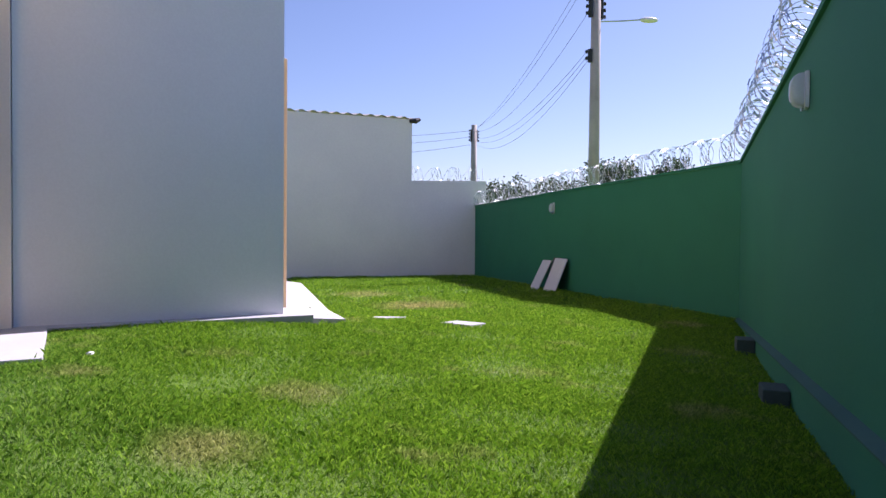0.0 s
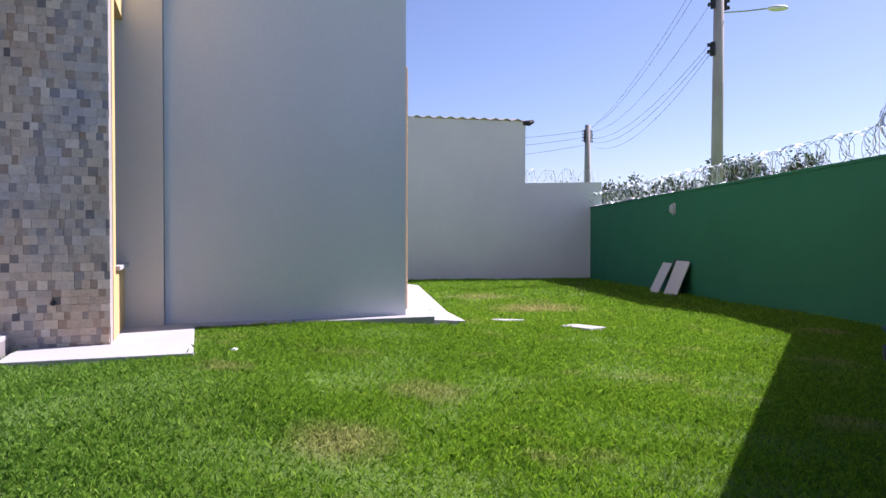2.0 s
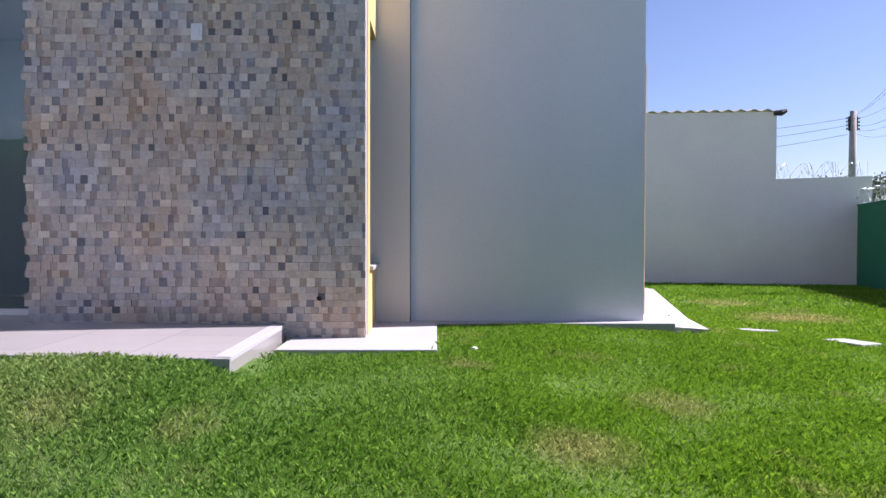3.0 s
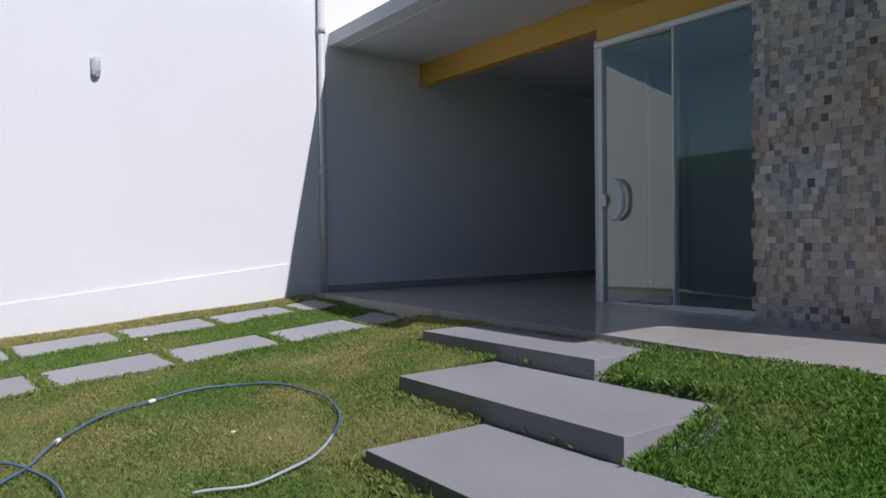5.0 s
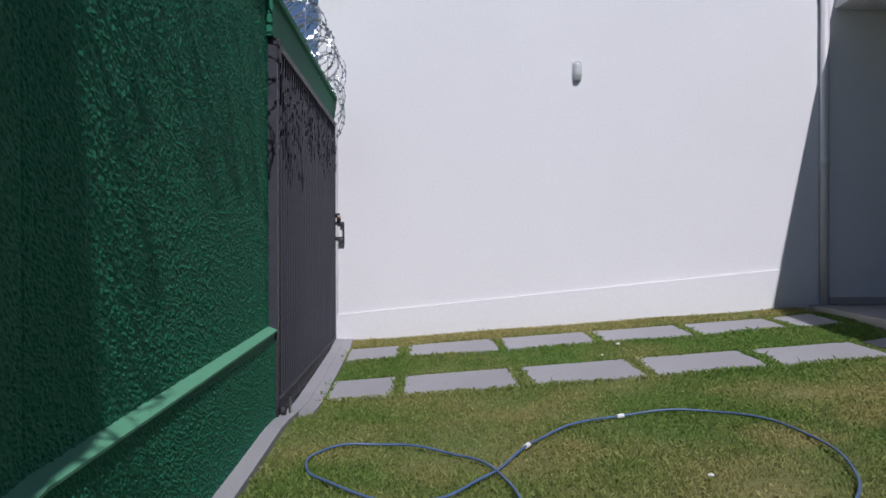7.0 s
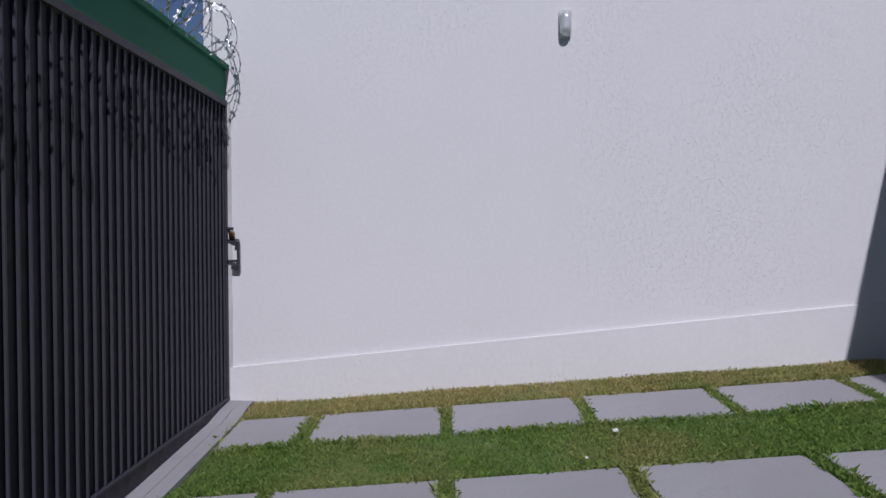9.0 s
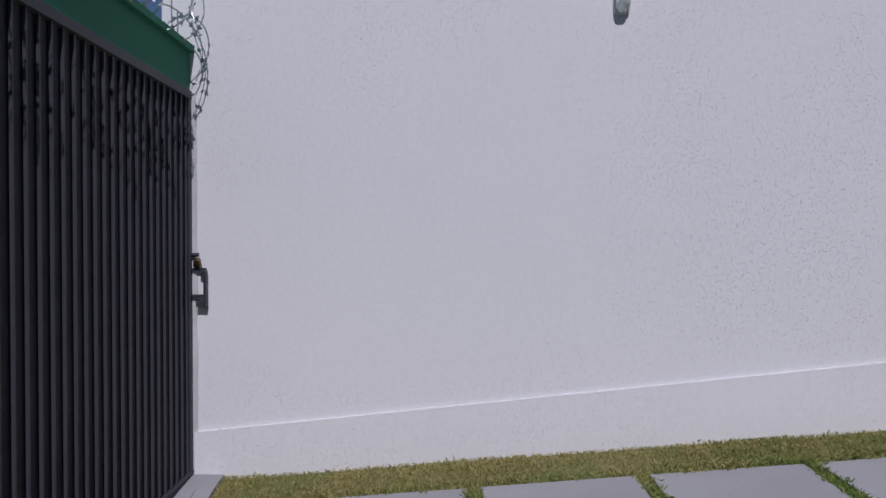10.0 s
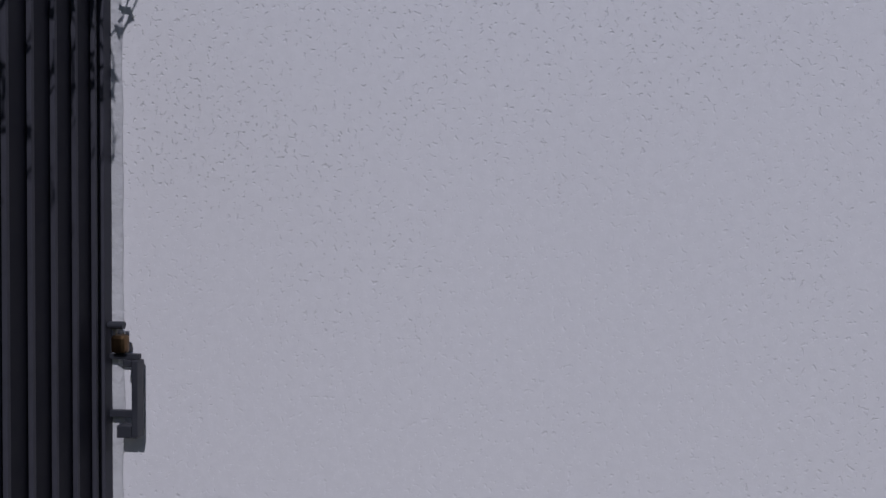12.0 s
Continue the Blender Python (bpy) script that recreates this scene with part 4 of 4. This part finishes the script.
def build_hose():
    way = [(-3.61, 1.29), (-3.53, 1.54), (-3.62, 1.86), (-3.95, 2.22), (-4.35, 2.39), (-4.84, 2.40), (-5.22, 2.16), (-5.30, 1.75), (-5.15, 1.30), (-4.86, 1.03),
           (-4.47, 0.79), (-4.21, 0.56), (-4.18, 0.33), (-4.46, 0.0), (-4.70, -0.11), (-4.92, -0.04), (-4.99, 0.22), (-4.86, 0.54), (-4.60, 0.78), (-4.25, 0.87), (-3.80, 0.85), (-3.2, 0.62), (-2.6, 0.3)]
    pts = []
    for i in range(len(way) - 1):
        p = [Vector(way[min(max(i + k, 0), len(way) - 1)]) for k in (-1, 0, 1, 2)]
        for s in range(10):
            u = s / 10
            q = 0.5 * (2 * p[1] + (p[2] - p[0]) * u + (2 * p[0] - 5 * p[1] + 4 * p[2] - p[3]) * u * u + (3 * p[1] - p[0] - 3 * p[2] + p[3]) * u ** 3)
            pts.append((q.x, q.y, ground_z(q.x, q.y) + 0.017 + 0.005 * math.sin(len(pts) * 0.5)))
    t = thing("garden_hose", "blue garden hose looped loosely on the dry lawn", "hose")
    part("tube", tube(pts[26:], 0.0072, 8), HOSEMAT, t, smooth=True)
    part("pale_end", tube(pts[:27], 0.0074, 8), HOSEPALE, t, "sun-bleached pale end of the hose", smooth=True)
    for k in (90, 72):
        a, b = Vector(pts[k]), Vector(pts[k + 1])
        part("joint", tube([a, a.lerp(b, 0.9)], 0.013, 10), PLASTIC, t, "white hose joint")


build_hose()


def leaning_board(x, y, turn, w, h, lean, mat, label):
    bm = box(-w / 2, w / 2, -0.009, 0.009, 0, h, 0.003)
    solid("board", bm, mat, label, "board", kind="object", group="boards leaning on the green wall", m=pose(x, y, ground_z(x, y) - 0.01, -lean, 0, turn))


for s, off, w, h, lean, mat, label in ((0.452, 0.34, 0.62, 0.76, 22, PANELPALE, "broad pale board leaning on the green wall"),
                                       (0.470, 0.24, 0.40, 0.74, 15, PANELDARK, "dark board leaning between two pale ones"),
                                       (0.516, 0.36, 0.46, 0.72, 26, PANELPALE, "narrow pale board leaning on the green wall")):
    p = BEND_C + (BEND_D - BEND_C) * s
    n = Vector((-(BEND_D - BEND_C).y, (BEND_D - BEND_C).x)).normalized()
    leaning_board(p.x + n.x * off, p.y + n.y * off, dirC + 180, w, h, lean, mat, label)


def foot_block(s, w, dep, h):
    p = BEND_B + (BEND_C - BEND_B) * s
    n = Vector((-(BEND_C - BEND_B).y, (BEND_C - BEND_B).x)).normalized()
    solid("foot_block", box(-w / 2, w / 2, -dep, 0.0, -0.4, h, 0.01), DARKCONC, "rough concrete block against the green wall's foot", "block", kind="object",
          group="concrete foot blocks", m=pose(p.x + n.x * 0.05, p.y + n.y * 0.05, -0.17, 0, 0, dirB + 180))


for s in (0.25, 0.49, 0.73):
    foot_block(s, 0.27, 0.17, 0.11)


def scrap(x, y, r, seed):
    rng = random.Random(seed)
    bm = bmesh.new()
    bmesh.ops.create_icosphere(bm, subdivisions=2, radius=r)
    for v in bm.verts:
        v.co *= rng.uniform(0.7, 1.2)
        v.co.z *= 0.5
    solid("scrap", bm, PAPER, "small white scrap lying in the grass", "scrap", kind="object", group="white scraps", m=pose(x, y, ground_z(x, y) + 0.035))


for i, (x, y, r) in enumerate(((0.02, 4.88, 0.022), (-7.45, 2.25, 0.022), (-7.05, 2.0, 0.010), (-4.22, 1.73, 0.014))):
    scrap(x, y, r, i)


# ---------- stone cladding ----------
def build_cladding():
    wall = bpy.data.objects["wall_stone"]
    rng = random.Random(7)
    shapes = ([], [])
    for k in range(20):
        bm = bmesh.new()
        add_box(bm, -0.5, 0.5, -1, 0, -0.5, 0.5)
        for v in bm.verts:
            if v.co.y < -0.5:
                v.co.x *= rng.uniform(0.985, 1.0)
                v.co.z *= rng.uniform(0.98, 1.0)
                v.co.y *= rng.uniform(0.8, 1.15)
        shapes[k % 2].append(mesh_of(bm, "stone", STONES[k % 2][0]))
    rest = ([[], []], [[], []])
    z = 0.06
    while z < TOP - 0.02:
        h = rng.choice((0.050, 0.056, 0.060, 0.064))
        u = -2.488 - rng.uniform(0, 0.05)
        dark = rng.randrange(2)
        while u < -0.012:
            w = rng.choice((0.036, 0.044, 0.052, 0.060)) if dark else rng.choice((0.052, 0.062, 0.072, 0.085, 0.100))
            w = min(w, -0.004 - u)
            if w < 0.015:
                break
            depth = rng.uniform(0.009, 0.013) if dark else rng.uniform(0.012, 0.018)
            gap = 0.0
            if u > -1.02 and 0.85 < z < 1.80:
                ob = new("stone", rng.choice(shapes[dark]))
                ob.parent = wall
                ob.matrix_basis = Matrix.LocRotScale((u + w / 2, 0.015, z + h / 2), None, (w - gap, depth, h - gap))
            else:
                verts, faces = rest[dark]
                k = len(verts)
                x0, x1, z0, z1 = u + gap / 2, u + w - gap / 2, z + gap / 2, z + h - gap / 2
                verts += [(x0, 0.015, z0), (x1, 0.015, z0), (x1, 0.015, z1), (x0, 0.015, z1)]
                i, e = 0.0002, 0.0003
                for a, b in ((x0 + i, z0 + e), (x1 - i, z0 + e), (x1 - i, z1 - e), (x0 + i, z1 - e)):
                    verts.append((a, 0.015 - depth * rng.uniform(0.8, 1.15), b))
                faces += [(k + 4, k + 5, k + 6, k + 7), (k, k + 1, k + 5, k + 4), (k + 1, k + 2, k + 6, k + 5), (k + 2, k + 3, k + 7, k + 6), (k + 3, k, k + 4, k + 7)]
            u += w
            dark = 0 if dark and rng.random() < 0.85 else int(rng.random() < 0.62)
        z += h
    for (verts, faces), mats in zip(rest, STONES):
        me = bpy.data.meshes.new("stones")
        me.from_pydata(verts, [], faces)
        me.materials.append(mats[1])
        ob = tagged(new("stones", me), kind="stuff")
        ob.parent = wall


build_cladding()


# ---------- grass ----------
def build_grass():
    rng = np.random.default_rng(5)
    solid_rects = []                       # house-local rectangles without grass
    for r in ((-0.56, 0.53, -0.535, 9), (0.56, 2.9, 0.86, 9), (2.3, 2.9, 0.95, 1.9),
              (-4.19, -2.43, -1.94, -1.4), (-3.305, -1.575, -2.75, -1.94), (-2.47, -0.74, -3.487, -2.75)):
        solid_rects.append(r)
    def inside(poly_a, poly_b, x, y, off):
        d = (poly_b - poly_a).normalized()
        return (-d.y * (x - poly_a.x) + d.x * (y - poly_a.y)) > off
    inv = HOUSE.inverted()
    a, b, c, d_ = inv[0][0], inv[0][1], inv[1][0], inv[1][1]
    tx, ty = inv.translation.x, inv.translation.y
    allx, ally, allh, allw = [], [], [], []
    # stretches of the lawn: x0, x1, y0, y1, blades per square metre, height, width
    for x0, x1, y0, y1, dens, h, w in ((-3.2, 4.2, 0.3, 4.0, 13000, 0.036, 0.0023), (-3.2, 2.6, 4.0, 6.4, 11000, 0.036, 0.0026), (2.6, 6.5, 4.0, 7.2, 7000, 0.040, 0.0034), (-0.4, 2.6, 6.4, 7.2, 4000, 0.042, 0.0040),
                                       (4.2, 9.5, 1.5, 4.0, 5500, 0.042, 0.0038), (6.5, 9.5, 4.0, 7.2, 5000, 0.042, 0.0042),
                                       (-6.0, -3.2, -0.4, 4.2, 15000, 0.027, 0.0020), (-8.66, -6.0, -0.4, 4.6, 15000, 0.029, 0.0021),
                                       (-3.2, 1.2, -0.5, 0.3, 2500, 0.04, 0.005), (2.0, 12.0, 7.2, 11.5, 1700, 0.055, 0.010), (2.0, 12.5, 11.5, 19.5, 800, 0.06, 0.016)):
        n = int((x1 - x0) * (y1 - y0) * dens)
        x, y = rng.uniform(x0, x1, n), rng.uniform(y0, y1, n)
        keep = np.ones(n, bool)
        u, v = a * x + b * y + tx, c * x + d_ * y + ty
        ragged = 0.016 * np.sin(x * 23 + y * 9) + 0.013 * np.sin(x * 51 - y * 37) + 0.016 * np.sin(x * 7.3 + 2.1 * np.sin(y * 5.1)) * np.sin(y * 8.7 + x * 3.0)
        for r in solid_rects:
            keep &= ~((u > r[0] + ragged) & (u < r[1] + ragged) & (v > r[2] + 0.02 + ragged) & (v < r[3]))
        keep &= ~((u > -8.2) & (u < -0.57 + 0.5 * ragged) & (v > front_line(u) - 0.015 + 0.5 * ragged))
        keep &= ~((y > 7.2) & (x < 2.53 + 0.3115 * (y - 7.3) + ragged))
        near = np.zeros(n, bool)               # longer tufts along the slabs, which the mower misses
        for xa, xb, ya, yb in SLABS:
            near |= (x > xa - 0.07) & (x < xb + 0.07) & (y > ya - 0.07) & (y < yb + 0.07)
        for r in solid_rects[2:]:
            near |= (u > r[0] - 0.08) & (u < r[1] + 0.08) & (v > r[2] - 0.08) & (v < r[3] + 0.08)
        for xa, xb, ya, yb in SLABS:
            keep &= ~((x > xa + 0.008 + 0.55 * ragged) & (x < xb - 0.008 + 0.55 * ragged) & (y > ya + 0.006 + 0.55 * ragged) & (y < yb - 0.006 + 0.55 * ragged))
        for xa, xb, ya, yb in ((2.93, 3.29, 6.95, 7.31), (3.53, 3.87, 6.19, 6.53)):
            keep &= ~((x > xa + ragged) & (x < xb + ragged) & (y > ya + ragged) & (y < yb + ragged))
        keep &= ~((y < G + 0.10 + 0.02 * np.sin(x * 7) + ragged) & (x < -2.8))
        keep &= ~((y < G + 0.17 + ragged) & (x < GATE_X - 0.25))
        keep &= ~((x > BEND_A.x) & (y < np.interp(x, [BEND_A.x, BEND_A2.x, BEND_B.x], [BEND_A.y, BEND_A2.y, BEND_B.y]) + 0.05) & (x < BEND_B.x))
        keep &= ~((x > BEND_B.x) & (y < BEND_B.y + (BEND_C.y - BEND_B.y) / (BEND_C.x - BEND_B.x) * (x - BEND_B.x) + 0.06) & (x < BEND_C.x))
        keep &= ~((y > BEND_C.y) & (x > BEND_C.x + (BEND_D.x - BEND_C.x) / (BEND_D.y - BEND_C.y) * (y - BEND_C.y) - 0.02))
        keep &= ~(y > 19.07 - 0.2615 * (x - 6.3) - 0.02)
        # thin and tufty by turns
        tuft = np.sin(x * 3.1 + 1.3 * np.sin(y * 2.3)) * np.sin(y * 3.7 + 1.1 * np.sin(x * 2.9))
        keep &= rng.uniform(0, 1, n) < 0.86 + 0.3 * tuft
        x, y = x[keep], y[keep]
        hh = h * rng.uniform(0.55, 1.35, len(x)) * (1 + 0.18 * tuft[keep]) * np.where(near[keep], 1.45, 1.0)
        long = rng.uniform(0, 1, len(x)) < 0.01
        hh[long] *= 1.5
        allx.append(x), ally.append(y), allh.append(hh), allw.append(np.full(len(x), w) * rng.uniform(0.7, 1.3, len(x)))
    x, y, h, w = (np.concatenate(q) for q in (allx, ally, allh, allw))
    n = len(x)
    gz = ground_z(x, y) - 0.015
    t = rng.uniform(0, math.tau, n)
    lean = rng.uniform(0.1, 0.9, n)
    la = rng.uniform(0, math.tau, n)
    co = np.empty((n, 4, 3), np.float32)
    dx, dy = np.cos(t) * w * 0.5, np.sin(t) * w * 0.5
    co[:, 0] = np.stack([x - dx, y - dy, gz], 1)
    co[:, 1] = np.stack([x + dx, y + dy, gz], 1)
    mx, my = x + np.cos(la) * lean * h * 0.35, y + np.sin(la) * lean * h * 0.35
    co[:, 2] = np.stack([mx + dx * 0.75, my + dy * 0.75, gz + h * 0.62], 1)
    co[:, 3] = np.stack([x + np.cos(la) * lean * h * 0.95, y + np.sin(la) * lean * h * 0.95, gz + h * (1.05 - 0.35 * lean)], 1)
    me = bpy.data.meshes.new("lawn_grass")
    me.vertices.add(n * 4)
    me.vertices.foreach_set("co", co.ravel())
    k = np.arange(n, dtype=np.int32)[:, None] * 4
    loops = np.concatenate([k + 0, k + 1, k + 2, k + 0, k + 2, k + 3], 1).astype(np.int32)
    me.loops.add(n * 6)
    me.loops.foreach_set("vertex_index", loops.ravel())
    me.polygons.add(n * 2)
    me.polygons.foreach_set("loop_start", np.arange(0, n * 6, 3, dtype=np.int32))
    me.polygons.foreach_set("loop_total", np.full(n * 2, 3, np.int32))
    me.update()
    me.validate()
    me.materials.append(GRASS)
    tagged(new("lawn_grass", me), "mown lawn, lush green with dry straw patches", "grass", kind="stuff")


build_grass()
